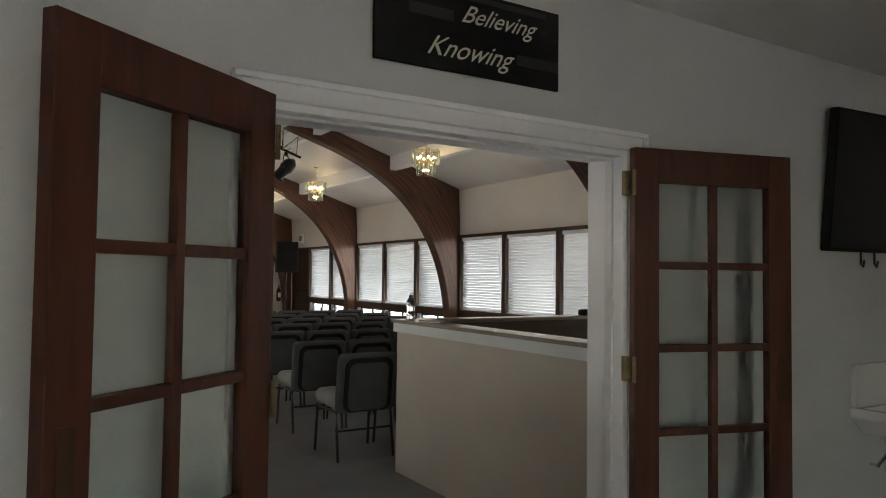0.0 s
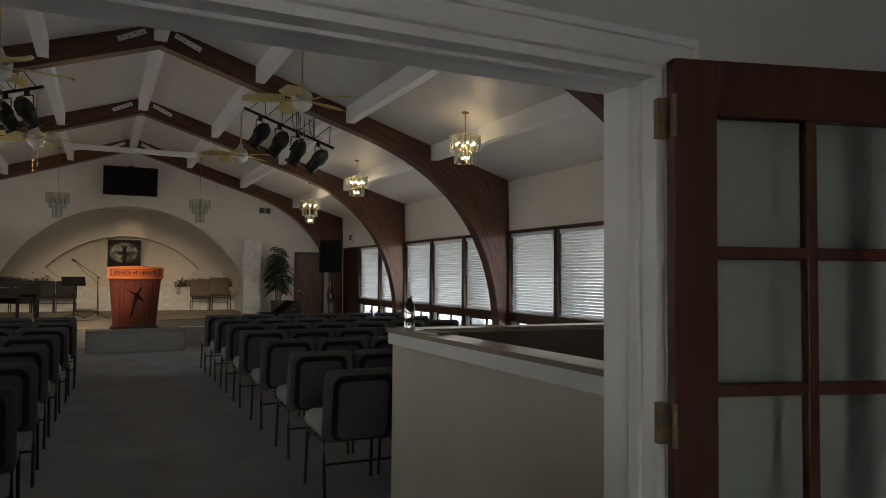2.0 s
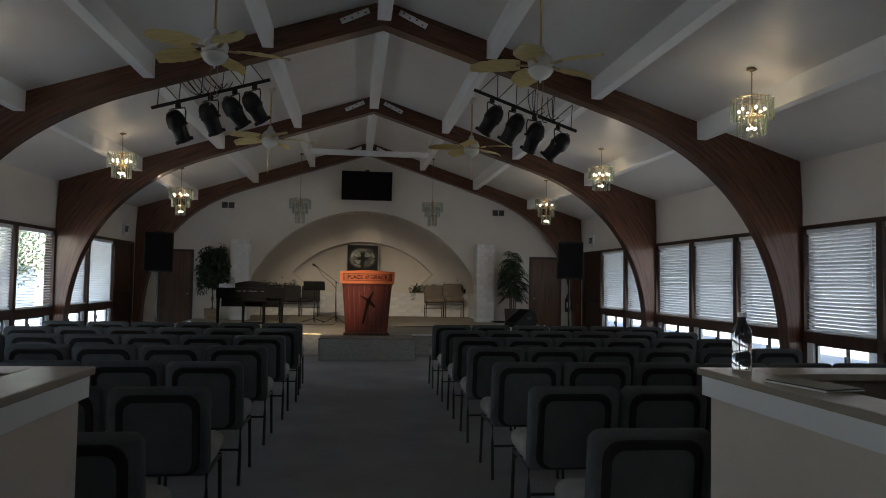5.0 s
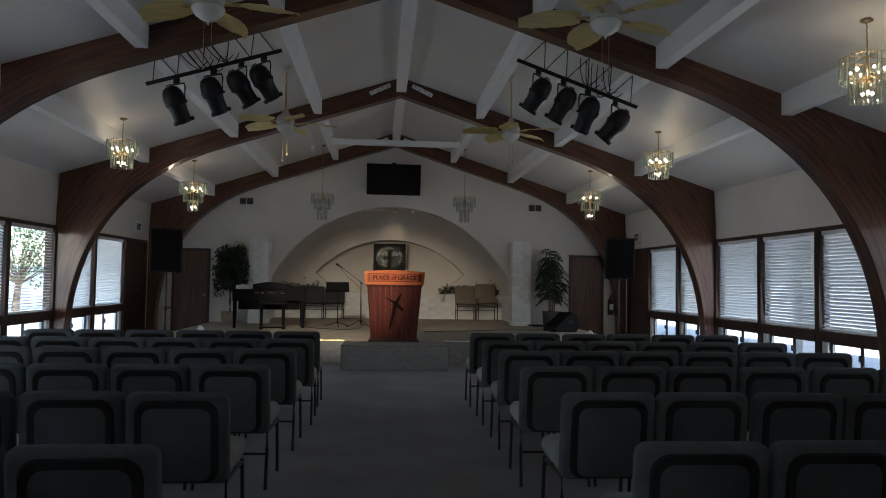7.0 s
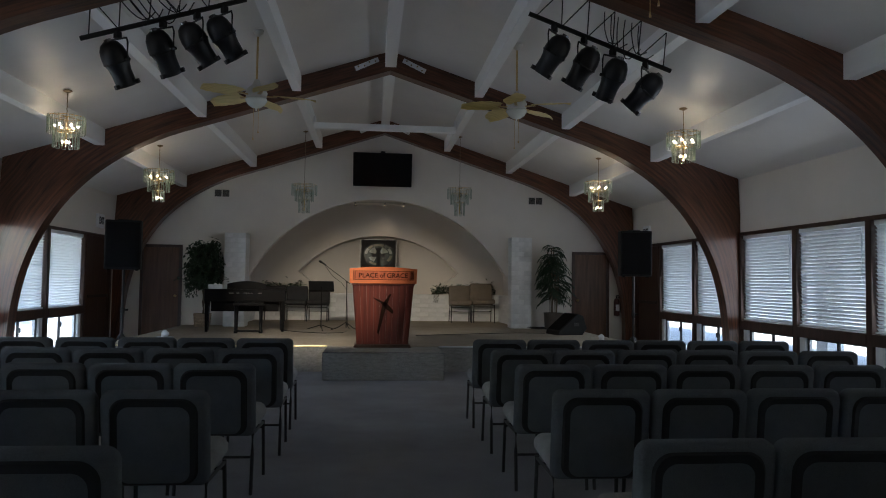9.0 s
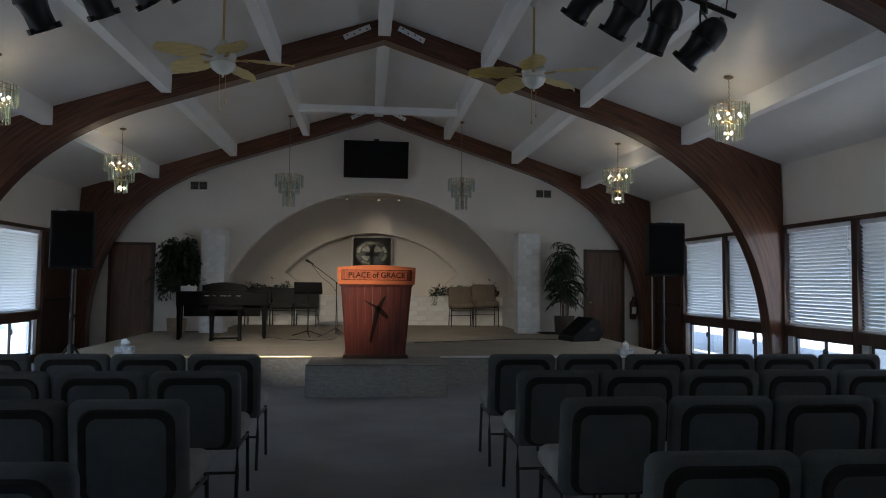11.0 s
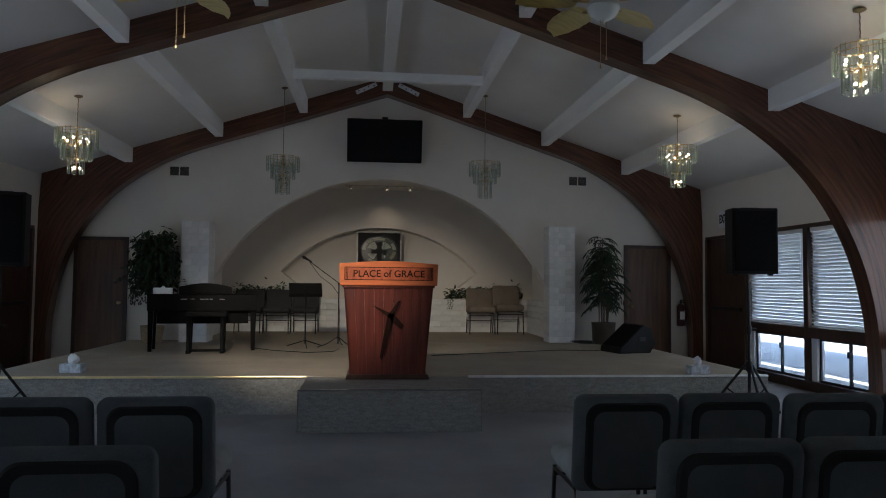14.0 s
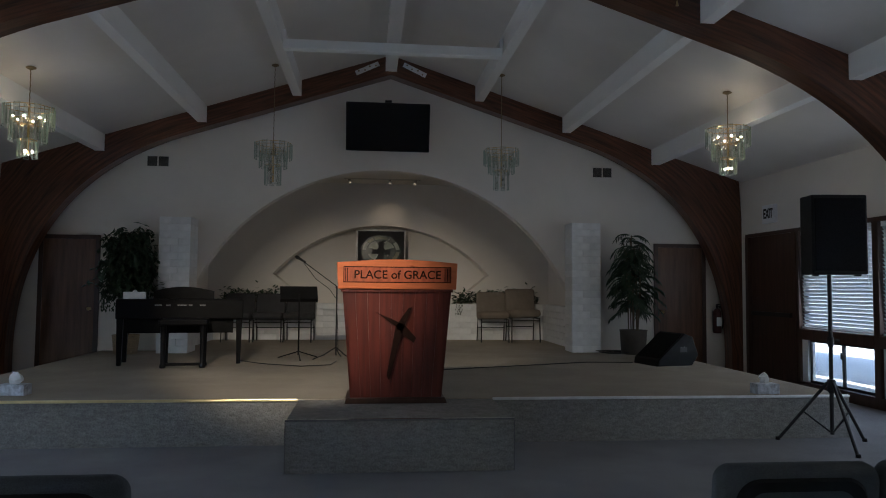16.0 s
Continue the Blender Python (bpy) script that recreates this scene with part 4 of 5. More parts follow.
def crystal_plate():
    m = bpy.data.materials.new("bevelled_glass_plate")
    m.use_nodes = True
    nt = m.node_tree
    nt.nodes.remove(nt.nodes["Principled BSDF"])
    tr = nt.nodes.new("ShaderNodeBsdfTransparent")
    tr.inputs["Color"].default_value = (0.93, 0.94, 0.93, 1)
    gl = nt.nodes.new("ShaderNodeBsdfGlossy")
    gl.inputs["Roughness"].default_value = 0.04
    gl.inputs["Color"].default_value = (0.9, 0.95, 0.9, 1)
    mx = nt.nodes.new("ShaderNodeMixShader")
    mx.inputs["Fac"].default_value = 0.08
    nt.links.new(tr.outputs["BSDF"], mx.inputs[1])
    nt.links.new(gl.outputs["BSDF"], mx.inputs[2])
    nt.links.new(mx.outputs["Shader"], nt.nodes["Material Output"].inputs["Surface"])
    return m


M_CRYSTAL_PLATE = crystal_plate()
M_GLASSEDGE = mat("ground_glass_edge", (0.40, 0.47, 0.40), 0.25, 0.05, (20, 20, 20), 0.0)


def chandelier_light(x, y, z):
    l = new("chandelier_lamp", bpy.data.lights.new("chandelier_lamp", 'POINT'))
    l.data.energy = 0.11
    l.data.color = (1.0, 0.70, 0.40)
    l.data.shadow_soft_size = 0.10
    l.location = (x, y, z)


two = ((0.20, -0.33, -0.53, 16), (0.135, -0.50, -0.70, 12))
three = ((0.235, -0.44, -0.65, 16), (0.17, -0.57, -0.80, 12), (0.085, -0.78, -0.97, 7))
c2 = chandelier(two, True, "lit brass chandelier with tiers of clear glass plates", "hall chandeliers", 0.32, 0)
c3 = chandelier(three, True, "lit three-tier brass chandelier with clear glass plates", "front chandeliers", 0.43, 0)
places = [(c2, ((3.74, 9.36), (-3.88, 9.40), (3.74, 13.88), (-3.90, 13.98), (3.74, 4.8), (-3.88, 4.8))), (c3, ((3.80, 17.53), (-3.85, 17.55)))]
for src, xy in places:
    for i, (x, y) in enumerate(xy):
        m = pose(x, y, ceil_z(x) + 0.005, 0, 0, 20 * i)
        if i == 0:
            src.matrix_basis = m
        else:
            copy_thing(src, m)
        chandelier_light(x, y, ceil_z(x) - 0.47)
four = ((0.24, -1.09, -1.30, 13), (0.175, -1.20, -1.42, 10), (0.10, -1.38, -1.65, 7))
c4 = chandelier(four, False, "unlit three-tier chandelier of clear glass plates over the stage", "stage chandeliers", 1.08, 0)
c4.matrix_basis = pose(-1.60, 19.5, ceil_z(1.60) + 0.005)
copy_thing(c4, pose(1.54, 19.6, ceil_z(1.54) + 0.005, 0, 0, 15))


# ---- ceiling fans ----
M_FANBLADE = mat("fan_blade_palm", (0.80, 0.68, 0.34), 0.6, 0.15, (3, 30, 3), 0.1)
M_FANBODY = mat("fan_body", (0.62, 0.60, 0.55), 0.45, 0.06, (6, 6, 6), 0.03)
M_MILK = mat("milk_glass", (0.75, 0.76, 0.72), 0.25, 0.04, (5, 5, 5), 0.0)


def ceiling_fan():
    """Origin at the blade plane; the rod goes up to the ceiling."""
    f = thing("ceiling_fan", "off-white ceiling fan with five leaf-shaped tan blades", "fan", "ceiling fans")
    up = ceil_z(1.62) - 3.56
    part("canopy", lathe([(0.0, up), (0.07, up), (0.065, up - 0.03), (0.02, up - 0.08), (0.0, up - 0.08)], 18), M_FANBODY, f, smooth=True)
    part("down_rod", rod((0, 0, up - 0.05), (0, 0, 0.12), 0.013, seg=8), M_BRASS, f)
    part("motor", lathe([(0.0, 0.20), (0.03, 0.19), (0.05, 0.13), (0.11, 0.08), (0.13, 0.03), (0.12, -0.02), (0.06, -0.04), (0.0, -0.04)], 22), M_FANBODY, f, smooth=True)
    part("light_bowl", lathe([(0.0, -0.035), (0.125, -0.04), (0.13, -0.06), (0.10, -0.11), (0.05, -0.145), (0.012, -0.155), (0.008, -0.18), (0.0, -0.185)], 22), M_MILK, f, smooth=True)
    for k in range(5):
        a = 2 * math.pi * k / 5 + 0.25
        base = Matrix.Rotation(a, 4, 'Z')
        arm = part("blade_arm", box(0.10, 0.24, -0.018, 0.018, -0.012, 0.0, base), M_BRASS, f)
        bm = bmesh.new()
        n = 9
        rows = []
        for i in range(n + 1):
            t = i / n
            w = 0.125 * (math.sin(math.pi * (0.12 + 0.86 * t)) ** 0.6) + 0.012
            x = 0.20 + 0.50 * t
            droop = -0.03 * t * t
            rows.append([bm.verts.new((x, y * w, droop + 0.012 * (1 - abs(y)) + y * 0.025 * (1 if i % 2 else 0.8))) for y in (-1, -0.5, 0, 0.5, 1)])
        for p, q in zip(rows, rows[1:]):
            for j in range(4):
                bm.faces.new((p[j], p[j + 1], q[j + 1], q[j]))
        bmesh.ops.solidify(bm, geom=list(bm.faces), thickness=0.008)
        bmesh.ops.transform(bm, matrix=base, verts=list(bm.verts))
        part("blade", bm, M_FANBLADE, arm, "pale tan woven leaf blade", smooth=True)
    for dx, ln in ((0.03, 0.30), (-0.03, 0.38)):
        ch = rod((dx, 0, -0.12), (dx, 0, -0.12 - ln), 0.0025, seg=5)
        add_rod(ch, (dx, 0, -0.12 - ln - 0.03), (dx, 0, -0.12 - ln), 0.009, 0.004, seg=8)
        part("pull_chain", ch, M_BRASS, f)
    return f


fan = ceiling_fan()
for i, (x, y, a) in enumerate(((1.49, 9.33, 10), (-1.66, 9.42, -6), (1.53, 13.78, 25), (-1.64, 13.72, -10))):
    m = pose(x, y, 3.57, 0, 0, a)
    if i == 0:
        fan.matrix_basis = m
    else:
        copy_thing(fan, m)

# ---- stage light bars ----
M_CAN = mat("par_can", (0.014, 0.015, 0.018), 0.4, 0.3, (8, 8, 8), 0.08)
M_LENSG = mat("lamp_lens", (0.3, 0.3, 0.3), 0.1, 0.1, (20, 20, 20), 0.2, metal=0.8)


def light_bar(s, cx, cz, slope, half):
    """Pipe along the roof slope, hung from the arch by thin braces."""
    e = thing("light_bar", "black lighting bar braced under the roof arch", "light bar", "stage lighting")
    e.matrix_basis = Matrix.Translation((cx, 11.62, cz)) @ Matrix.Rotation(s * math.atan(slope), 4, 'Y')
    part("pipe", rod((-half, 0, 0), (half, 0, 0), 0.022, seg=12), M_BLACK, e)
    n = 5
    w = 1.8 * half / n
    for k in range(n):
        xa = -0.9 * half + w * k
        top = 0.27 + 0.02 * (k % 2)
        part("brace", rod((xa, 0, 0.01), (xa + w * 0.52, -0.135, top), 0.0055, seg=6), M_BLACK, e)
        part("brace", rod((xa + w * 0.52, -0.135, top), (xa + w * 0.97, 0, 0.01), 0.0055, seg=6), M_BLACK, e)
    rr = random.Random(7)
    for k in range(6):
        x0 = s * 0.12 - 0.2 + 0.07 * k
        sag = 0.14 + 0.03 * (k % 4)
        p = [(x0, -0.10, 0.25)] + [(x0 + 0.26 * t, -0.08 + 0.1 * t - 0.02 * rr.random(), 0.25 - sag * math.sin(math.pi * t) - 0.16 * t) for t in (0.12, 0.25, 0.4, 0.55, 0.7, 0.85, 1.0)]
        part("cable", tube(p, 0.0055, 5), M_BLACK, e)
    return e


def par_can(at, tilt, turn, group="stage spotlights"):
    c = thing("spotlight", "black metal stage spotlight hanging from the lighting bar", "spotlight", group)
    c.matrix_basis = pose(*at, 0, 0, turn) @ Matrix.Diagonal((1.1, 1.1, 1.1, 1))
    part("clamp", box(-0.022, 0.022, -0.022, 0.022, -0.055, 0.0), M_BLACK, c)
    yoke = tube([(-0.115, 0, -0.24), (-0.115, 0, -0.10), (-0.10, 0, -0.06), (0.10, 0, -0.06), (0.115, 0, -0.10), (0.115, 0, -0.24)], 0.008, 6)
    part("yoke", yoke, M_BLACK, c)
    m = Matrix.Translation((0, 0, -0.245)) @ Matrix.Rotation(radians(tilt), 4, 'X')
    body = part("can", lathe([(0.0, 0.17), (0.035, 0.166), (0.07, 0.145), (0.093, 0.105), (0.104, 0.05), (0.104, -0.005), (0.101, -0.012), (0.088, -0.045), (0.082, -0.09), (0.082, -0.175), (0.088, -0.20), (0.082, -0.20), (0.078, -0.14), (0.0, -0.14)], 24, m), M_CAN, c, smooth=True)
    for k in range(3):
        a = 2 * math.pi * k / 3 + 0.4
        part("lens_clip", box(0.080, 0.112, -0.014, 0.014, -0.20, -0.165, m @ Matrix.Rotation(a, 4, 'Z')), M_BLACK, body)
    part("lens", lathe([(0.0, -0.142), (0.076, -0.145), (0.0, -0.150)], 16, m), M_LENSG, body)
    part("seam_ring", lathe([(0.1045, 0.004), (0.1075, 0.0), (0.1075, -0.008), (0.1045, -0.012)], 24, m), M_BLACK, body)
    part("end_cap", lathe([(0.0, 0.185), (0.028, 0.182), (0.03, 0.165), (0.0, 0.165)], 14, m), M_LENSG, body, "shiny rear socket cap")
    for sx in (-1, 1):
        part("knob", rod((sx * 0.10, 0, -0.24), (sx * 0.14, 0, -0.24), 0.014, seg=8), M_BLACK, c)
    return c


for s, cx, cz, slope, half, cans in (
        (-1, -2.12, 3.70, 0.30, 0.745, ((-0.42, 34, 30), (-0.015, 36, 28), (0.29, 40, 52), (0.54, 40, 46))),
        (1, 1.895, 3.675, 0.353, 0.735, ((-0.47, 38, 50), (-0.163, 36, 46), (0.135, 34, 24), (0.476, 46, 52)))):
    e = light_bar(s, cx, cz, slope, half)
    for f, tilt, turn in cans:
        p = e.matrix_basis @ Vector((f, 0, -0.018))
        par_can(p, tilt, s * turn)
beam = new("stage_beam", bpy.data.lights.new("stage_beam", 'SPOT'))
beam.data.energy = 215
beam.data.color = (1.0, 0.84, 0.62)
beam.data.spot_size = radians(37)
beam.data.spot_blend = 0.6
beam.data.shadow_soft_size = 0.07
beam.matrix_world = look((-1.73, 11.74, 3.46), (-0.5, 19.7, STAGE_Z))

# ---- white screen case between two beams ----
M_CASE = mat("white_case_paint", (0.84, 0.86, 0.87), 0.35, 0.03, (2, 2, 2), 0.02)
sc_case = thing("projection_screen_case", "white rolled-up projection screen case hung under the roof beams", "screen case", "", (-0.03, 18.16, 4.19))
part("case", box(-1.30, 1.30, -0.06, 0.06, -0.055, 0.055), M_CASE, sc_case, bevel=0.008)
for x in (-1.29, 1.29):
    part("end_bracket", box(x - 0.02, x + 0.02, -0.05, 0.05, 0.055, 0.17), M_WHITE, sc_case)

# ---- loudspeakers on stands ----
M_GRILLE = mat("speaker_grille", (0.005, 0.005, 0.006), 0.8, 0.3, (60, 60, 60), 0.3, spec=0.15)


def speaker_on_stand(x, y, zb, turn, label, leg0):
    st = thing("speaker_stand", "black tripod loudspeaker stand on the carpet", "stand", "speaker stands", (x, y, 0), turn)
    part("pole", rod((0, 0, 0.10), (0, 0, zb), 0.0175, seg=10), M_BLACK, st)
    part("collar", lathe([(0.0, 0.58), (0.032, 0.58), (0.036, 0.55), (0.036, 0.48), (0.022, 0.46), (0.0, 0.46)], 14), M_BLACK, st)
    collar = part("collar", lathe([(0.0, 0.95), (0.028, 0.95), (0.03, 0.90), (0.022, 0.86), (0.0, 0.86)], 14), M_BLACK, st)
    part("knob", rod((0.03, 0, 0.92), (0.075, 0, 0.92), 0.014, seg=8), M_BLACK, collar)
    for k in range(3):
        a = radians(leg0 + 120 * k)
        c, sn = math.cos(a), math.sin(a)
        sleg = part("leg", tube([(0.03 * c, 0.03 * sn, 0.55), (0.42 * c, 0.42 * sn, 0.03), (0.44 * c, 0.44 * sn, 0.012)], 0.014, 8), M_BLACK, st)
        part("brace", tube([(0.015 * c, 0.015 * sn, 0.12), (0.23 * c, 0.23 * sn, 0.28)], 0.008, 6), M_BLACK, st)
        part("rubber_foot", lathe([(0.0, 0.03), (0.02, 0.028), (0.022, 0.0), (0.0, 0.0)], 8, Matrix.Translation((0.44 * c, 0.44 * sn, 0))), M_PLASTIC, sleg)
    sp = thing("loudspeaker", label, "loudspeaker", "loudspeakers", (x, y, zb), turn)
    pts = [(-0.235, -0.2), (0.235, -0.2), (0.235, 0.02), (0.15, 0.2), (-0.15, 0.2), (-0.235, 0.02)]
    bm = bmesh.new()
    lo = [bm.verts.new((px, py, 0.0)) for px, py in pts]
    hi = [bm.verts.new((px, py, 0.69)) for px, py in pts]
    bm.faces.new(lo[::-1])
    bm.faces.new(hi)
    for k in range(6):
        bm.faces.new((lo[k], lo[(k + 1) % 6], hi[(k + 1) % 6], hi[k]))
    part("cabinet", bm, M_PLASTIC, sp, bevel=0.012)
    part("grille", box(-0.215, 0.215, -0.212, -0.203, 0.03, 0.66), M_GRILLE, sp, bevel=0.004)
    part("handle", box(-0.09, 0.09, -0.05, 0.05, 0.69, 0.71), M_PLASTIC, sp, bevel=0.006)
    for sx in (-1, 1):
        part("foot", box(sx * 0.18 - 0.02, sx * 0.18 + 0.02, -0.15, -0.10, -0.015, 0.0), M_PLASTIC, sp)


speaker_on_stand(3.77, 15.72, 1.50, -8, "black loudspeaker cabinet on a tripod stand beside the stage", 148)
speaker_on_stand(-3.73, 15.62, 1.49, 12, "black loudspeaker cabinet on a tripod stand by the aisle chairs", 40)

# ---- floor monitor ----
mon = thing("floor_monitor", "black wedge-shaped floor monitor speaker on the stage carpet", "loudspeaker", "", (3.58, 18.8, STAGE_Z), 14)
mon.scale = (1.08, 1.08, 1.08)
pts = [(-0.29, 0.0), (0.20, 0.0), (0.29, 0.12), (0.21, 0.34), (0.09, 0.38), (-0.28, 0.07)]
part("cabinet", extrude_outline(pts, 0.48, Matrix.Translation((0, -0.24, 0)), 0.015), M_PLASTIC, mon)
part("grille", box(-0.21, 0.21, -0.21, 0.21, 0.0, 0.006, Matrix.Translation((-0.098, 0, 0.228)) @ Matrix.Rotation(radians(-40), 4, 'Y')), M_GRILLE, mon)
part("handle", box(0.02, 0.12, -0.246, -0.239, 0.16, 0.22), M_BLACK, mon)

# ---- digital piano and bench ----
M_PIANO = mat("piano_black", (0.005, 0.005, 0.006), 0.4, 0.25, (5, 5, 5), 0.02, spec=0.12)
pn = thing("digital_piano", "black digital piano on legs standing on the stage", "piano", "", (-2.62, 19.05, STAGE_Z), 10)
part("case", box(-0.74, 0.74, -0.22, 0.22, 0.56, 0.80), M_PIANO, pn, bevel=0.012)
part("keybed", box(-0.72, 0.72, 0.18, 0.30, 0.56, 0.66), M_PIANO, pn, bevel=0.008)
part("lower_panel", box(-0.62, 0.62, -0.10, -0.07, 0.38, 0.56), M_PIANO, pn)
for x, y in ((-0.69, -0.17), (0.69, -0.17), (-0.69, 0.24), (0.69, 0.24)):
    part("leg", taper(0.0, 0.56, 0.05, 0.075, 0.05, 0.075), M_PIANO, pn).location = (x, y - 0.03, 0)
pts = [(-0.36, 0.80), (0.36, 0.80), (0.36, 0.90)] + [(0.36 - 0.72 * k / 10, 0.90 + 0.055 * math.sin(math.pi * k / 10)) for k in range(1, 10)] + [(-0.36, 0.90)]
part("music_rest", extrude_outline(pts, 0.025, Matrix.Translation((0.02, -0.02, 0)), 0.004), M_PIANO, pn)
bm = bmesh.new()
for k, w in enumerate((0.12, 0.08, 0.16, 0.06, 0.10)):
    add_box(bm, -0.30 + 0.13 * k, -0.30 + 0.13 * k + w * 0.7, -0.2235, -0.2205, 0.72, 0.735)
part("name_bars", bm, M_CHROME, pn)
bn = thing("piano_bench", "black low piano bench standing beside the piano", "bench", "", (-2.48, 18.62, STAGE_Z), 8)
part("seat", box(-0.27, 0.27, -0.17, 0.17, 0.50, 0.57), M_PIANO, bn, bevel=0.014)
for x in (-0.22, 0.22):
    for y in (-0.12, 0.12):
        part("leg", lathe([(0.0, 0.0), (0.034, 0.0), (0.036, 0.03), (0.026, 0.05), (0.030, 0.30), (0.036, 0.50), (0.0, 0.50)], 14, Matrix.Translation((x, y, 0))), M_PIANO, bn, smooth=True)
part("stretcher", box(-0.20, 0.20, -0.135, -0.105, 0.025, 0.06), M_PIANO, bn, bevel=0.006)


# ---- tissue boxes ----
M_PAPER = mat("tissue_paper", (0.78, 0.79, 0.80), 0.8, 0.05, (12, 12, 12), 0.3)
M_BOXP = mat("tissue_box_print", (0.50, 0.53, 0.58), 0.6, 0.45, (22, 22, 22), 0.0)


def tissue_box(x, y, z, turn, label):
    t = thing("tissue_box", label, "tissue box", "tissue boxes", (x, y, z), turn)
    part("carton", box(-0.115, 0.115, -0.06, 0.06, 0, 0.095), M_BOXP, t, bevel=0.003)
    bm = bmesh.new()
    rr = random.Random(int(abs(x) * 100))
    ringn = 10
    prev = None
    for lv, (r, zz) in enumerate(((0.045, 0.095), (0.06, 0.13), (0.05, 0.165), (0.015, 0.19))):
        ring = [bm.verts.new((r * (1 + 0.35 * rr.uniform(-1, 1)) * math.cos(2 * math.pi * k / ringn), 0.6 * r * (1 + 0.35 * rr.uniform(-1, 1)) * math.sin(2 * math.pi * k / ringn), zz + rr.uniform(-0.012, 0.012) * (lv > 0))) for k in range(ringn)]
        if prev:
            for k in range(ringn):
                bm.faces.new((prev[k], prev[(k + 1) % ringn], ring[(k + 1) % ringn], ring[k]))
        prev = ring
    bm.faces.new(prev)
    part("tissue", bm, M_PAPER, t)


tissue_box(3.44, 16.22, STAGE_Z, 4, "pale blue tissue box at the stage edge")
tissue_box(-3.37, 16.45, STAGE_Z, -8, "pale patterned tissue box at the stage edge")
tb = thing("tissue_box", "plain white tissue box on top of the piano", "tissue box", "tissue boxes", (-3.16, 18.93, STAGE_Z + 0.80), 10)
part("carton", box(-0.125, 0.125, -0.06, 0.06, 0, 0.085), M_PAPER, tb, bevel=0.004)
part("tissue", lathe([(0.0, 0.084), (0.03, 0.085), (0.022, 0.10), (0.006, 0.112), (0.0, 0.112)], 9), M_PAPER, tb)

# ---- music stand and microphone stand ----
ms = thing("music_stand", "black metal music stand with a solid desk", "music stand", "", (-1.22, 19.55, STAGE_Z), 10)
part("pole", rod((0, 0, 0.05), (0, 0, 0.86), 0.011, seg=8), M_PLASTIC, ms)
part("desk", box(-0.25, 0.25, -0.005, 0.005, -0.02, 0.20, Matrix.Translation((0, 0.02, 0.81)) @ Matrix.Rotation(radians(-38), 4, 'X')), M_PLASTIC, ms)
part("lip", box(-0.25, 0.25, 0.0, 0.06, -0.02, -0.012, Matrix.Translation((0, 0.02, 0.81)) @ Matrix.Rotation(radians(-38), 4, 'X')), M_PLASTIC, ms)
for k in range(3):
    a = radians(30 + 120 * k)
    part("leg", tube([(0, 0, 0.10), (0.16 * math.cos(a), 0.16 * math.sin(a), 0.05), (0.30 * math.cos(a), 0.30 * math.sin(a), 0.008)], 0.008, 6), M_PLASTIC, ms)
mc = thing("microphone_stand", "black boom microphone stand beside the lectern", "microphone stand", "", (-0.72, 19.5, STAGE_Z), 0)
part("pole", rod((0, 0, 0.05), (0, 0, 0.98), 0.010, seg=8), M_BLACK, mc)
part("boom", tube([(0.06, 0, 0.93), (-0.46, 0.02, 1.31)], 0.007, 6), M_BLACK, mc)
part("cable", tube([(-0.45, 0.01, 1.29), (-0.28, 0.0, 1.07), (-0.10, -0.02, 0.94), (0.0, -0.02, 0.8), (0.02, -0.02, 0.4), (0.03, -0.03, 0.1)], 0.005, 5), M_BLACK, mc)
part("microphone", lathe([(0.0, 0.09), (0.022, 0.07), (0.026, 0.045), (0.018, 0.02), (0.012, -0.08), (0.0, -0.08)], 12, Matrix.Translation((-0.49, 0.02, 1.335)) @ Matrix.Rotation(radians(-60), 4, 'Y')), M_BLACK, mc)
part("clutch", rod((0, -0.02, 0.96), (0, 0.04, 0.96), 0.02, seg=8), M_BLACK, mc)
for k in range(3):
    a = radians(80 + 120 * k)
    part("leg", tube([(0, 0, 0.16), (0.17 * math.cos(a), 0.17 * math.sin(a), 0.06), (0.32 * math.cos(a), 0.32 * math.sin(a), 0.008)], 0.008, 6), M_BLACK, mc)

# ---- cables on the stage ----
cb = tagged(part("floor_cable", tube([(-1.95, 19.3, STAGE_Z + 0.006), (-1.6, 18.9, STAGE_Z + 0.006), (-1.1, 18.6, STAGE_Z + 0.006), (-0.75, 18.75, STAGE_Z + 0.006), (-0.70, 19.2, STAGE_Z + 0.006)], 0.006, 6), M_BLACK), "thin black cable lying on the stage carpet", "cable")
cb = tagged(part("floor_cable", tube([(0.6, 18.2, STAGE_Z + 0.006), (1.6, 18.6, STAGE_Z + 0.006), (2.6, 19.0, STAGE_Z + 0.006), (3.2, 18.95, STAGE_Z + 0.006)], 0.006, 6), M_BLACK), "thin black cable lying on the stage carpet", "cable")

# ---- plants ----
M_LEAF = mat("leaf_green", (0.028, 0.055, 0.026), 0.5, 0.4, (9, 9, 9), 0.1)
M_BARK = mat("plant_stem", (0.13, 0.095, 0.06), 0.8, 0.25, (12, 12, 3), 0.3)
M_POT = mat("dark_pot", (0.10, 0.085, 0.07), 0.7, 0.2, (6, 6, 6), 0.1)
M_BASKET = mat("wicker_basket", (0.36, 0.27, 0.18), 0.8, 0.3, (40, 40, 30), 0.6)


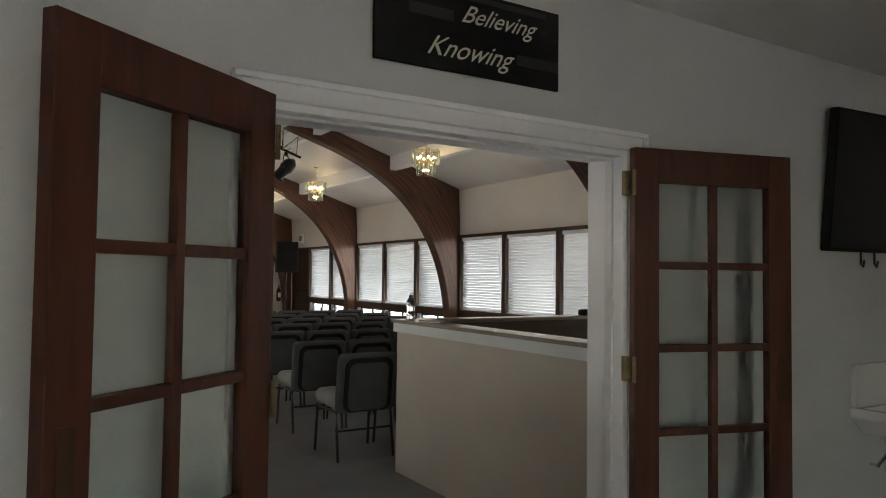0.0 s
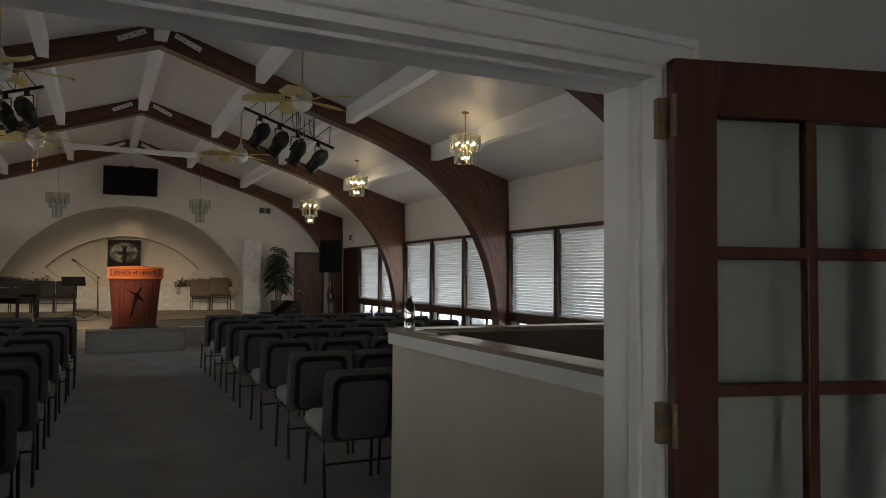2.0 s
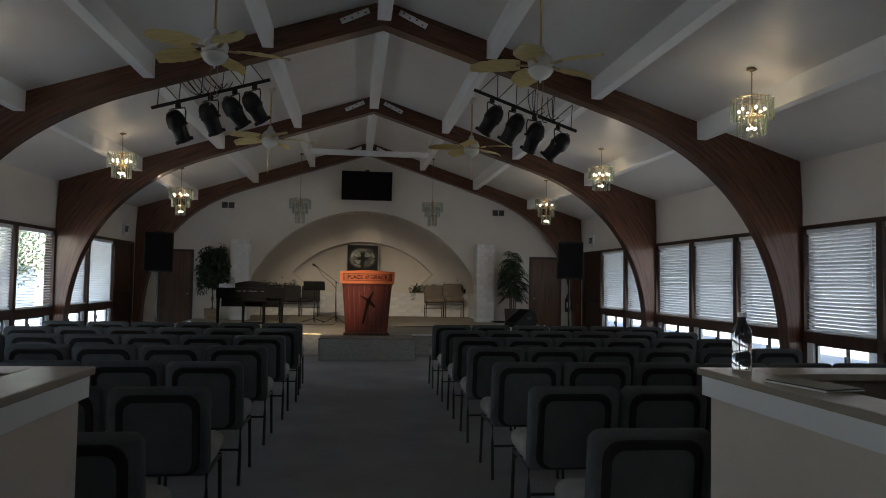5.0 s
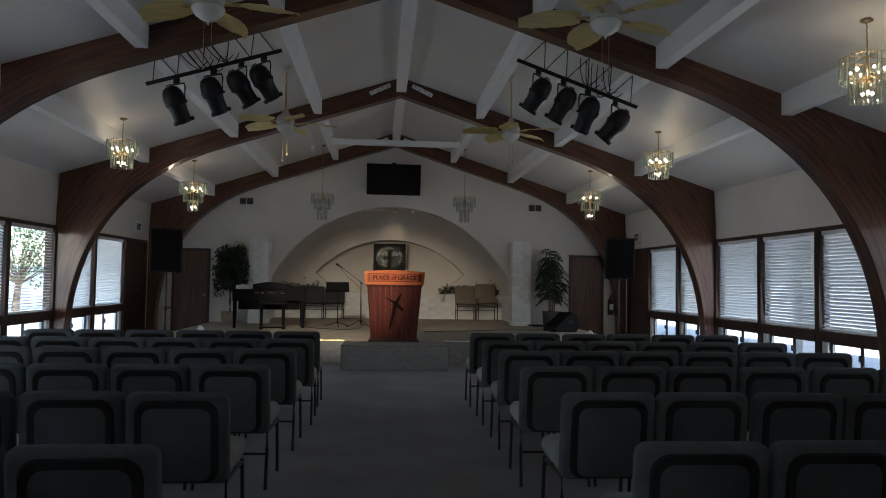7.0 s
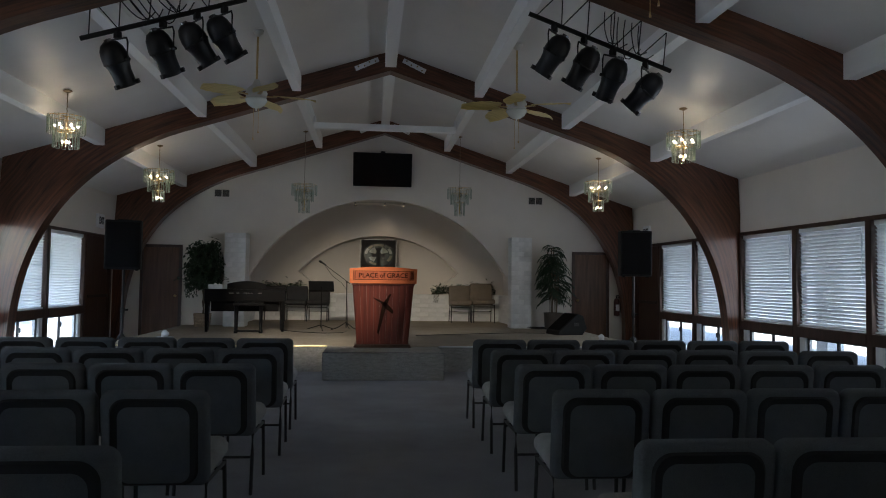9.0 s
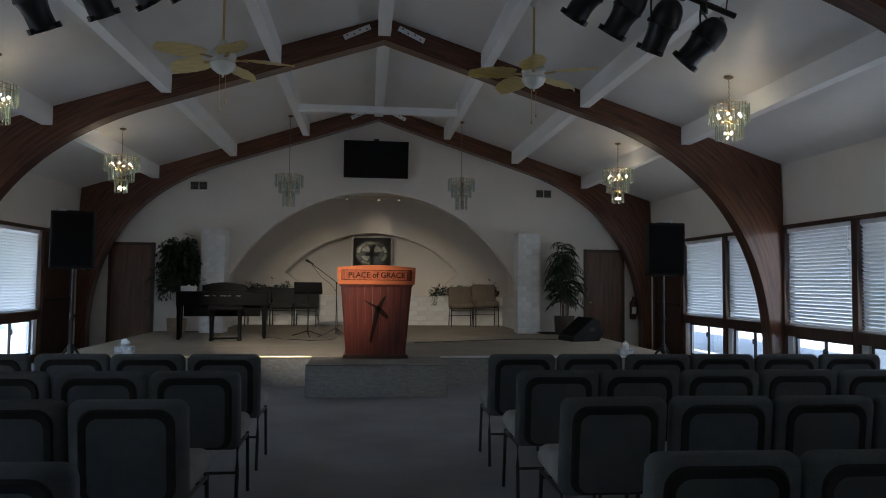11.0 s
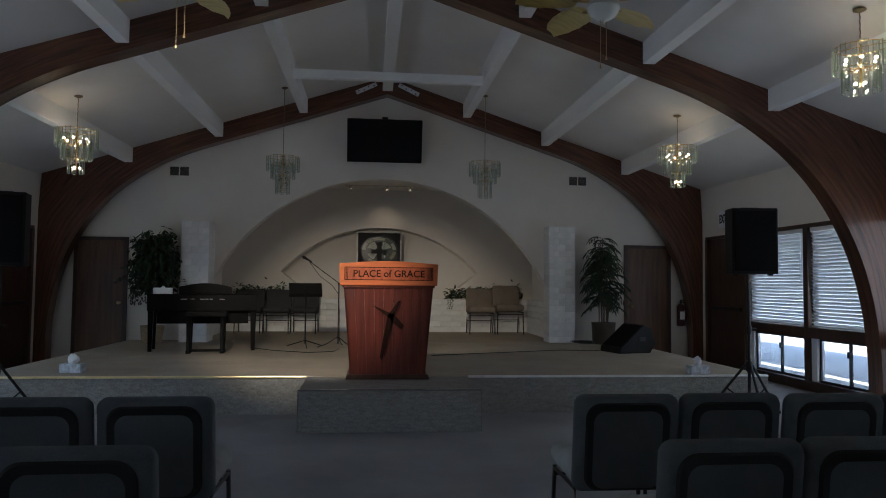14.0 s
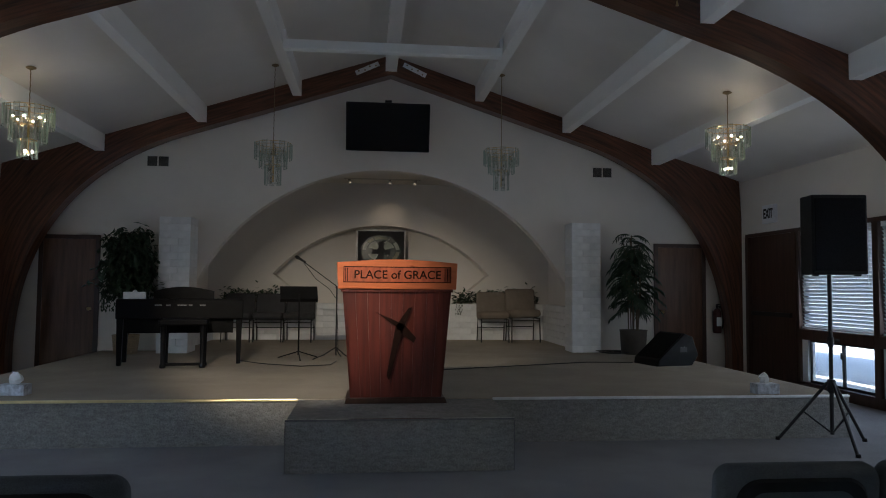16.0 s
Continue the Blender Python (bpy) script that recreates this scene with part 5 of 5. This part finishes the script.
def leaf(bm, p, d, ln, w, up=Vector((0, 0, 1))):
    d = d.normalized()
    side = d.cross(up)
    if side.length < 1e-3:
        side = Vector((1, 0, 0))
    side.normalize()
    n = side.cross(d)
    a = bm.verts.new(p)
    l = bm.verts.new(p + d * ln * 0.45 + side * w - n * 0.1 * ln)
    r = bm.verts.new(p + d * ln * 0.45 - side * w - n * 0.1 * ln)
    m = bm.verts.new(p + d * ln * 0.5)
    t = bm.verts.new(p + d * ln - n * 0.25 * ln)
    bm.faces.new((a, l, m))
    bm.faces.new((a, m, r))
    bm.faces.new((l, t, m))
    bm.faces.new((m, t, r))


def palm(at):
    e = thing("potted_palm", "tall green bamboo palm in a dark pot on the stage", "plant", "", at)
    rr = random.Random(11)
    part("pot", lathe([(0.0, 0.0), (0.18, 0.0), (0.20, 0.34), (0.21, 0.36), (0.19, 0.36), (0.18, 0.32), (0.0, 0.32)], 24), M_POT, e, smooth=True)
    crown = bmesh.new()
    for k in range(10):
        a = 2 * math.pi * k / 10 + rr.uniform(-0.3, 0.3)
        h = rr.uniform(0.85, 1.52)
        lean = rr.uniform(0.04, 0.16)
        foot = Vector((0.07 * math.cos(a), 0.07 * math.sin(a), 0.31))
        top = Vector((math.cos(a) * lean - 0.04, math.sin(a) * lean, 0.31 + h))
        part("stem", tube([tuple(foot), tuple((foot + top) / 2 + Vector((0.02, 0, 0))), tuple(top)], 0.009, 6), M_BARK, e)
        for j in range(13):
            b = rr.uniform(0, 2 * math.pi)
            p0 = foot.lerp(top, 1.0 - 0.70 * (j / 12) ** 1.1)
            d = Vector((math.cos(b), math.sin(b), rr.uniform(0.15, 0.85))).normalized()
            ln = rr.uniform(0.22, 0.40)
            prev = p0
            for i in range(1, 9):
                t = i / 8
                q = p0 + d * ln * t + Vector((0, 0, -0.62 * ln * t * t))
                dd = (q - prev).normalized()
                side = dd.cross(Vector((0, 0, 1)))
                for sg in (-1, 1):
                    leaf(crown, q, side * sg + dd * 0.9 + Vector((0, 0, -0.3)), rr.uniform(0.09, 0.17), 0.011)
                prev = q
    part("fronds", crown, M_LEAF, e, "narrow drooping green fronds")


def ficus(at):
    e = thing("potted_ficus", "bushy dark green ficus in a wicker basket on the stage", "plant", "", at)
    rr = random.Random(5)
    bk = bmesh.new()
    for k in range(9):
        z = 0.015 + 0.03 * k
        rad = 0.145 + 0.003 * k
        add_tube(bk, [(rad * math.cos(2 * math.pi * j / 20), rad * math.sin(2 * math.pi * j / 20), z) for j in range(21)], 0.016, 6)
    part("basket", bk, M_BASKET, e, "round woven wicker basket")
    part("soil", lathe([(0.0, 0.0), (0.14, 0.0), (0.15, 0.24), (0.0, 0.245)], 18), M_POT, e)
    part("trunk", tube([(0, 0, 0.22), (0.02, 0.01, 0.5), (-0.01, 0.0, 0.8), (0.02, 0, 1.1), (0.0, 0, 1.5)], 0.018, 8), M_BARK, e)
    part("trunk", tube([(0.03, 0.02, 0.22), (-0.01, 0.02, 0.5), (0.03, 0.0, 0.8), (0.0, 0.03, 1.2)], 0.014, 8), M_BARK, e)
    crown = bmesh.new()
    tw = bmesh.new()
    for k in range(130):
        a = rr.uniform(0, 2 * math.pi)
        z0 = rr.uniform(0.85, 1.60)
        r = rr.uniform(0.14, 0.42) * (1.0 - 0.55 * max(0, (z0 - 1.25) / 0.5))
        end = Vector((r * math.cos(a), r * math.sin(a), z0 + rr.uniform(-0.12, 0.28)))
        st = Vector((0, 0, z0 - 0.05))
        add_rod(tw, st, end, 0.005, 0.002, seg=4)
        for j in range(34):
            t = rr.uniform(0.25, 1.08)
            p = st.lerp(end, t) + Vector((rr.gauss(0, 0.04), rr.gauss(0, 0.04), rr.gauss(0, 0.045)))
            leaf(crown, p, Vector((rr.uniform(-1, 1), rr.uniform(-1, 1), rr.uniform(-1.0, 0.3))), rr.uniform(0.08, 0.13), 0.030)
    for k in range(10):
        a = rr.uniform(2.2, 4.2)
        p = Vector((0.28 * math.cos(a), 0.28 * math.sin(a), rr.uniform(0.85, 1.05)))
        for j in range(9):
            p = p + Vector((rr.gauss(0, 0.015), rr.gauss(0, 0.015), -0.045))
            if p.z > 0.62:
                leaf(crown, p, Vector((rr.uniform(-1, 1), rr.uniform(-1, 1), -0.8)), 0.06, 0.015)
    part("twigs", tw, M_BARK, e)
    part("crown", crown, M_LEAF, e, "dense dark green leaves with trailing ends")


palm((3.68, 20.2, STAGE_Z))
ficus((-3.70, 20.32, STAGE_Z))


def garland(x0, x1, y, z, seed, label):
    e = thing("greenery_garland", label, "plant", "ledge greenery", ((x0 + x1) / 2, y, z))
    rr = random.Random(seed)
    w = (x1 - x0) / 2
    bm = bmesh.new()
    for k in range(int(640 * w)):
        p = Vector((rr.uniform(-w, w), rr.gauss(0, 0.055), abs(rr.gauss(0.10, 0.075))))
        leaf(bm, p, Vector((rr.uniform(-1, 1), rr.uniform(-1, 1), rr.uniform(-0.3, 1.0))), rr.uniform(0.07, 0.12), 0.026)
    for k in range(3):
        x = -w + 0.05 + 0.04 * k
        for j in range(6):
            leaf(bm, Vector((x + rr.gauss(0, 0.01), -0.10, 0.03 - 0.04 * j)), Vector((rr.uniform(-1, 1), -0.5, -0.8)), 0.06, 0.016)
    part("leaves", bm, M_LEAF, e)
    part("vine", tube([(-w, 0, 0.01), (-w / 2, 0.02, 0.03), (0, -0.02, 0.015), (w / 2, 0.01, 0.03), (w, 0, 0.01)], 0.012, 6), M_BARK, e)


garland(1.30, 2.90, YB - 0.07, 1.065, 21, "dark green artificial garland along the brick ledge")
garland(-2.95, -1.9, YB - 0.06, 1.06, 22, "dark green artificial garland behind the stage chairs")

# ---- fire extinguisher, exit signs ----
M_RED = mat("extinguisher_red", (0.065, 0.013, 0.012), 0.35, 0.15, (6, 6, 6), 0.02)
fe = thing("fire_extinguisher", "dark red fire extinguisher hung on the stage wall", "extinguisher", "", (5.27, YN - 0.10, 0.66))
part("cylinder", lathe([(0.0, 0.0), (0.06, 0.005), (0.065, 0.03), (0.065, 0.33), (0.045, 0.38), (0.02, 0.40), (0.0, 0.40)], 18), M_RED, fe, smooth=True)
part("label_plate", box(-0.04, 0.04, -0.068, -0.063, 0.12, 0.26), M_WHITE, fe)
bm = rod((0, 0, 0.40), (0, 0, 0.45), 0.018, seg=8)
add_box(bm, -0.01, 0.09, -0.012, 0.012, 0.45, 0.47)
add_box(bm, -0.01, 0.07, -0.012, 0.012, 0.42, 0.435)
part("valve", bm, M_BLACK, fe)
part("hose", tube([(0.02, 0, 0.43), (0.08, -0.02, 0.40), (0.085, -0.03, 0.2), (0.07, -0.03, 0.08)], 0.011, 6), M_BLACK, fe)
part("wall_bracket", box(-0.03, 0.03, 0.062, 0.098, 0.05, 0.36), M_BLACK, fe)
M_SIGNTXT = mat("sign_black", (0.03, 0.03, 0.03), 0.6, 0.1, (5, 5, 5), 0)
for s, y in ((1, 19.68), (-1, 19.68)):
    ex = thing("exit_sign", "white exit sign box with dark letters above the side door", "sign", "exit signs", (s * WX, y - 0.05, 2.475), -90 * s)
    part("housing", box(-0.16, 0.16, -0.055, -0.001, -0.135, 0.135), M_WHITE, ex, bevel=0.006)
    lettering("EXIT", 0.19, 0.002, pose(0, -0.058, 0, 90, 0, 0) @ Matrix.Diagonal((0.62, 1, 1, 1)), M_SIGNTXT, ex, bold=0.006)

# ---- booths behind the chairs ----
M_BOOTH = mat("booth_panel_paint", (0.64, 0.575, 0.515), 0.7, 0.05, (1.5, 1.5, 1.5), 0.08, fine=0.1, fine_scale=140)
M_BOOTHCAP = mat("booth_cap_board", (0.36, 0.31, 0.265), 0.25, 0.12, (3, 3, 3), 0.03)
M_LINING = mat("booth_lining_board", (0.15, 0.115, 0.09), 0.5, 0.2, (3, 3, 12), 0.05)
BX, BY, BH = 0.935, 4.86, 1.125


def booth(s, x, y):
    e = thing("booth_wall", "beige half-height booth wall with white trim and wooden cap", "half wall", "booth walls", (0, 0, 0), 0, "structure")
    x0, x1 = sorted((s * x, s * (x + 0.12)))
    part("panel", box(x0, x1, YS + 0.19, y, 0, BH - 0.03), M_BOOTH, e)
    xa, xb = sorted((s * (x + 0.12), s * (WX - 0.02)))
    part("panel", box(xa, xb, y - 0.12, y, 0, BH - 0.03), M_BOOTH, e)
    f0, f1 = sorted((s * (x - 0.022), s * x))
    part("trim_board", box(f0, f1, YS + 0.19, y + 0.022, BH - 0.092, BH - 0.025), M_WHITE, e)
    g0, g1 = sorted((s * x, s * (WX - 0.02)))
    part("trim_board", box(g0, g1, y, y + 0.022, BH - 0.092, BH - 0.025), M_WHITE, e)
    c0, c1 = sorted((s * (x - 0.035), s * (x + 0.135)))
    part("cap", box(c0, c1, YS + 0.19, y + 0.035, BH - 0.025, BH), M_BOOTHCAP, e, bevel=0.004)
    d0, d1 = sorted((s * (x + 0.135), s * (WX - 0.02)))
    part("cap", box(d0, d1, y - 0.135, y + 0.035, BH - 0.025, BH), M_BOOTHCAP, e, bevel=0.004)
    part("inner_lining", box(d0, d1, y - 0.128, y - 0.121, 0.0, BH - 0.03), M_LINING, e, "brown board lining the inside of the booth")
    k0, k1 = sorted((s * (x + 0.7), s * (WX - 0.1)))
    dk = thing("booth_desk", "brown wooden desk along the inside of the booth", "desk", "booth desks", (0, 0, 0))
    part("desktop", box(k0, k1, y - 0.80, y - 0.130, 0.80, 0.83), M_BOOTHCAP, dk)
    for xx in (k0 + 0.05, (k0 + k1) / 2, k1 - 0.09):
        part("leg", box(xx, xx + 0.04, y - 0.76, y - 0.72, 0, 0.80), M_DARKWOOD, dk)
        part("leg", box(xx, xx + 0.04, y - 0.20, y - 0.16, 0, 0.80), M_DARKWOOD, dk)


booth(1, BX, BY)
booth(-1, 1.12, 4.84)

M_BOTTLE = glass("bottle_plastic", (0.93, 0.95, 0.96), 0.12, 1.2)
bo = thing("water_bottle", "clear plastic water bottle standing on the booth cap", "bottle", "", (1.03, 4.83, BH))
part("bottle_body", lathe([(0.0, 0.0), (0.03, 0.0), (0.033, 0.01), (0.032, 0.05), (0.029, 0.06), (0.032, 0.07), (0.033, 0.13), (0.015, 0.165), (0.013, 0.18), (0.0, 0.18)], 16), M_BOTTLE, bo, smooth=True)
part("cap", lathe([(0.0, 0.18), (0.015, 0.18), (0.015, 0.195), (0.0, 0.195)], 12), M_WHITE, bo)
ph = thing("paper_stack", "small stack of papers lying on the booth cap", "papers", "", (1.03, 4.45, BH), 12)
part("paper", box(-0.07, 0.07, -0.11, 0.11, 0.0, 0.006), M_WHITE, ph)
part("folder", box(-0.075, 0.06, -0.12, 0.10, 0.006, 0.009), M_BLACK, ph)
hd = thing("headphones", "black headphones lying on the booth cap", "headphones", "", (2.80, 4.80, BH), 10)
part("band", tube([(0.10 * math.cos(radians(a)), 0.075 * math.sin(radians(a)), 0.035) for a in range(0, 361, 20)], 0.014, 8), M_PLASTIC, hd)
for sx in (-1, 1):
    part("ear_cup", lathe([(0.0, 0.0), (0.04, 0.0), (0.045, 0.02), (0.035, 0.04), (0.0, 0.042)], 14, Matrix.Translation((sx * 0.09, 0, 0))), M_PLASTIC, hd)
part("cord", tube([(0.1, 0, 0.02), (0.13, -0.08, 0.02), (0.12, -0.13, 0.004)], 0.004, 5), M_PLASTIC, hd)
mx_ = thing("mixing_console", "black audio mixing console with pale knobs on the booth desk", "mixer", "", (3.2, 4.36, 0.83), 180)
part("console", taper(0.0, 0.10, 0.95, 0.95, 0.5, 0.5), M_PLASTIC, mx_).location = (0, -0.25, 0)
for i in range(10):
    for j in range(4):
        part("knob", rod((-0.40 + 0.088 * i, -0.18 + 0.09 * j, 0.10), (-0.40 + 0.088 * i, -0.18 + 0.09 * j, 0.118), 0.010, seg=6), M_WHITE, mx_)
lp = thing("laptop", "open black laptop standing on a booth cap", "laptop", "", (-1.62, 4.73, BH), 0)
part("keyboard_base", box(-0.16, 0.16, -0.07, 0.08, 0, 0.018), M_PLASTIC, lp, bevel=0.004)
part("lid", box(-0.16, 0.16, 0.05, 0.06, 0.018, 0.07), M_PLASTIC, lp)

# ---- foyer: sign, television, sink ----
sg = thing("wall_sign", "black wall sign with pale script words above the doors", "sign", "", (-0.115, YS - 0.012, 2.30))
part("board", box(-0.43, 0.365, -0.012, 0.0, -0.13, 0.175), M_PLASTIC, sg, bevel=0.003)
M_SCRIPT = mat("script_paint", (0.62, 0.60, 0.50), 0.6, 0.1, (5, 5, 5), 0)
M_DIM = mat("dim_paint", (0.022, 0.022, 0.02), 0.6, 0.1, (5, 5, 5), 0)
lettering("Believing", 0.092, 0.001, pose(0.07, -0.0145, 0.085, 90, 0, 0), M_SCRIPT, sg, shear=0.6)
lettering("Knowing", 0.100, 0.001, pose(-0.055, -0.0145, -0.05, 90, 0, 0), M_SCRIPT, sg, shear=0.6)
for b in ((-0.30, -0.12, 0.05, 0.09), (0.16, 0.36, -0.06, -0.02), (-0.2, 0.3, 0.14, 0.16)):
    part("text_bar", box(b[0], b[1], -0.0135, -0.0125, b[2], b[3]), M_DIM, sg)
ft = television("television", "black wall television hung in the foyer on a bracket", (2.55, YS - 0.11, 1.97), 1.04, 0.74, 5, -4)
for x in (-0.20, -0.08):
    part("strap", tube([(x, 0.06, -0.34), (x, 0.06, -0.43), (x + 0.02, 0.06, -0.445), (x + 0.03, 0.06, -0.41)], 0.006, 5), M_BLACK, ft)
M_CERAMIC = mat("white_ceramic", (0.78, 0.78, 0.77), 0.15, 0.03, (3, 3, 3), 0.0)
sk = thing("wall_sink", "white ceramic wall sink with exposed trap pipes", "sink", "", (2.565, YS - 0.002, 0.755))
bm = bmesh.new()
outl = [(-0.27, 0.0), (-0.27, -0.30), (-0.20, -0.40), (0.20, -0.40), (0.27, -0.30), (0.27, 0.0)]
lo = [bm.verts.new((x * 0.55, y * 0.6, -0.13)) for x, y in outl]
mid = [bm.verts.new((x, y, -0.03)) for x, y in outl]
rim = [bm.verts.new((x, y, 0.02)) for x, y in outl]
inn = [bm.verts.new((x * 0.85, -0.04 + (y + 0.04) * 0.85 if y < 0 else -0.05, 0.02)) for x, y in outl]
bot = [bm.verts.new((x * 0.5, -0.1 + y * 0.4, -0.09)) for x, y in outl]
for a, b in ((lo, mid), (mid, rim), (rim, inn), (inn, bot)):
    for k in range(6):
        bm.faces.new((a[k], a[(k + 1) % 6], b[(k + 1) % 6], b[k]))
bm.faces.new(lo[::-1])
bm.faces.new(bot)
part("basin", bm, M_CERAMIC, sk, bevel=0.008)
part("back_splash", extrude_outline(rounded_rect(0.54, 0.24, 0.04, 4), 0.03, Matrix.Translation((0, -0.03, 0.13)), 0.008), M_CERAMIC, sk)
part("trap", tube([(0, -0.2, -0.12), (0, -0.2, -0.22), (0.03, -0.2, -0.27), (0.08, -0.19, -0.27), (0.10, -0.18, -0.22), (0.10, -0.1, -0.20), (0.10, 0.0, -0.20)], 0.02, 8), M_WHITE, sk)
part("supply_pipe", tube([(-0.10, -0.16, -0.12), (-0.10, -0.12, -0.2), (-0.08, -0.04, -0.30), (-0.08, 0.0, -0.30)], 0.009, 6), M_CHROME, sk)
part("stop_valve", lathe([(0.0, 0.0), (0.022, 0.0), (0.022, 0.03), (0.0, 0.03)], 10, Matrix.Translation((-0.08, -0.09, -0.31)) @ Matrix.Rotation(radians(90), 4, 'X')), M_CHROME, sk)
fc = bmesh.new()
add_lathe(fc, [(0.0, 0.0), (0.03, 0.0), (0.025, 0.03), (0.012, 0.04), (0.012, 0.10), (0.0, 0.10)], 12, Matrix.Translation((0.02, -0.07, 0.02)))
add_tube(fc, [(0.02, -0.07, 0.10), (0.02, -0.10, 0.13), (0.02, -0.15, 0.12)], 0.010, 6)
part("faucet", fc, M_CHROME, sk)

# ---- outside ----
# upper part is added height that blocks the sky behind the slat gaps
structure(part("boundary_wall", box(17.0, 17.2, -15, 60, -0.12, 4.2), M_STUCCO), "white stucco wall across the paved yard")
for y in (9.0, 13.6, 18.2):
    structure(part("yard_column", box(8.6, 8.95, y, y + 0.35, -0.12, 2.9), M_STUCCO, bevel=0.01), "white square column in the paved yard")
# unseen roof slab, added to darken the paving behind the low panes
structure(part("walk_roof", box(7.4, 10.4, -6, 30, 2.9, 3.05), M_STUCCO), "flat white roof added out of view to shade the yard")


def tree(x, y, seed):
    e = thing("tree", "broad green tree beyond the window", "tree", "yard trees", (x, y, -0.12))
    rr = random.Random(seed)
    part("trunk", rod((0, 0, 0), (0.1, 0, 1.6), 0.13, 0.08, 10), M_BARK, e)
    cr = bmesh.new()
    lb = bmesh.new()
    for k in range(26):
        a = rr.uniform(0, 2 * math.pi)
        z = rr.uniform(1.4, 3.8)
        end = Vector((math.cos(a) * rr.uniform(0.5, 1.5), math.sin(a) * rr.uniform(0.5, 1.5), z))
        add_rod(lb, (0.1, 0, 1.2), end, 0.03, 0.01, seg=5)
        for j in range(70):
            p = end + Vector((rr.gauss(0, 0.35), rr.gauss(0, 0.35), rr.gauss(0, 0.3)))
            leaf(cr, p, Vector((rr.uniform(-1, 1), rr.uniform(-1, 1), rr.uniform(-1, 0.4))), rr.uniform(0.10, 0.18), 0.04)
    part("limbs", lb, M_BARK, e)
    part("crown", cr, M_YARDLEAF, e)


M_YARDLEAF = mat("yard_leaf", (0.06, 0.11, 0.05), 0.5, 0.4, (2, 2, 2), 0.1)
tree(-11.8, 27.4, 3)
tree(-13.5, 24.6, 4)
structure(part("boundary_wall", box(-16.2, -16.0, -15, 40, -0.12, 1.8), M_STUCCO), "white stucco wall across the paved yard")

# ---- painted brick: columns and low alcove wall ----
BRICKS = {}


def brick_mesh(l, d, h):
    key = (round(l, 3), round(d, 3), round(h, 3))
    if key not in BRICKS:
        bm = box(-l / 2, l / 2, -d / 2, d / 2, 0, h)
        bmesh.ops.bevel(bm, geom=list(bm.edges), offset=0.003, segments=1, affect='EDGES')
        me = bpy.data.meshes.new("brick")
        bm.to_mesh(me)
        bm.free()
        me.materials.append(M_BRICK)
        BRICKS[key] = me
    return BRICKS[key]


brng = random.Random(9)


def lay(parent, x, y, z, l, d, h, turn=0.0):
    o = new("brick", brick_mesh(l, d, h))
    o.parent = parent
    o.matrix_basis = pose(x, y + brng.uniform(-0.003, 0.003), z, 0, 0, turn)


def brick_column(x0, x1, y0, y1, height):
    e = thing("brick_column", "white painted brick column against the stage wall", "column", "brick columns", ((x0 + x1) / 2, (y0 + y1) / 2, STAGE_Z))
    w, d = x1 - x0, y1 - y0
    part("core", box(-w / 2 + 0.012, w / 2 - 0.012, -d / 2 + 0.012, d / 2, 0, height - 0.01), M_MORTAR, e)
    n = int(round(height / 0.104))
    for k in range(n):
        f = 0.62 if k % 2 else 0.38
        lay(e, -w / 2 + w * f / 2, 0, k * height / n, w * f - 0.003, d, height / n - 0.003)
        lay(e, w / 2 - w * (1 - f) / 2, 0, k * height / n, w * (1 - f) - 0.003, d, height / n - 0.003)


brick_column(2.80, 3.25, 20.42, YN - 0.002, 1.985)
brick_column(-3.30, -2.86, 20.36, YN - 0.002, 1.96)

lw_ = thing("brick_ledge", "low white painted brick ledge round the alcove", "low wall", "", (0, 0, STAGE_Z))
H = 0.67
part("core", box(-3.20, 3.12, YB - 0.15, YB - 0.005, 0, H - 0.01), M_MORTAR, lw_)
for k in range(6):
    h = H / 6
    off = 0.21 if k % 2 else 0.0
    x = -3.21
    while x < 3.12:
        l = min(0.42 if x > -3.2 else 0.42 - off, 3.13 - x)
        if l > 0.05:
            lay(lw_, x + l / 2, YB - 0.09, k * h, l - 0.004, 0.17, h - 0.004)
        x += l
    for s in (-1, 1):
        xs = 3.06 if s > 0 else -3.14
        y = YN + 0.205 + (0.0 if k % 2 else -0.0)
        first_l = 0.42 - off
        while y < YB - 0.19:
            l = min(first_l, YB - 0.18 - y)
            first_l = 0.42
            if l > 0.05:
                lay(lw_, xs, y + l / 2, k * h, l - 0.004, 0.14, h - 0.004, 90)
            y += l

coil = tagged(part("cable_coil", tube([(3.38 + (0.11 + 0.004 * k) * math.cos(k * 0.5), 20.2 + (0.09 + 0.003 * k) * math.sin(k * 0.5), STAGE_Z + 0.008 + 0.0007 * k) for k in range(44)], 0.006, 5), M_BLACK), "coiled black cable lying beside the brick column", "cable")
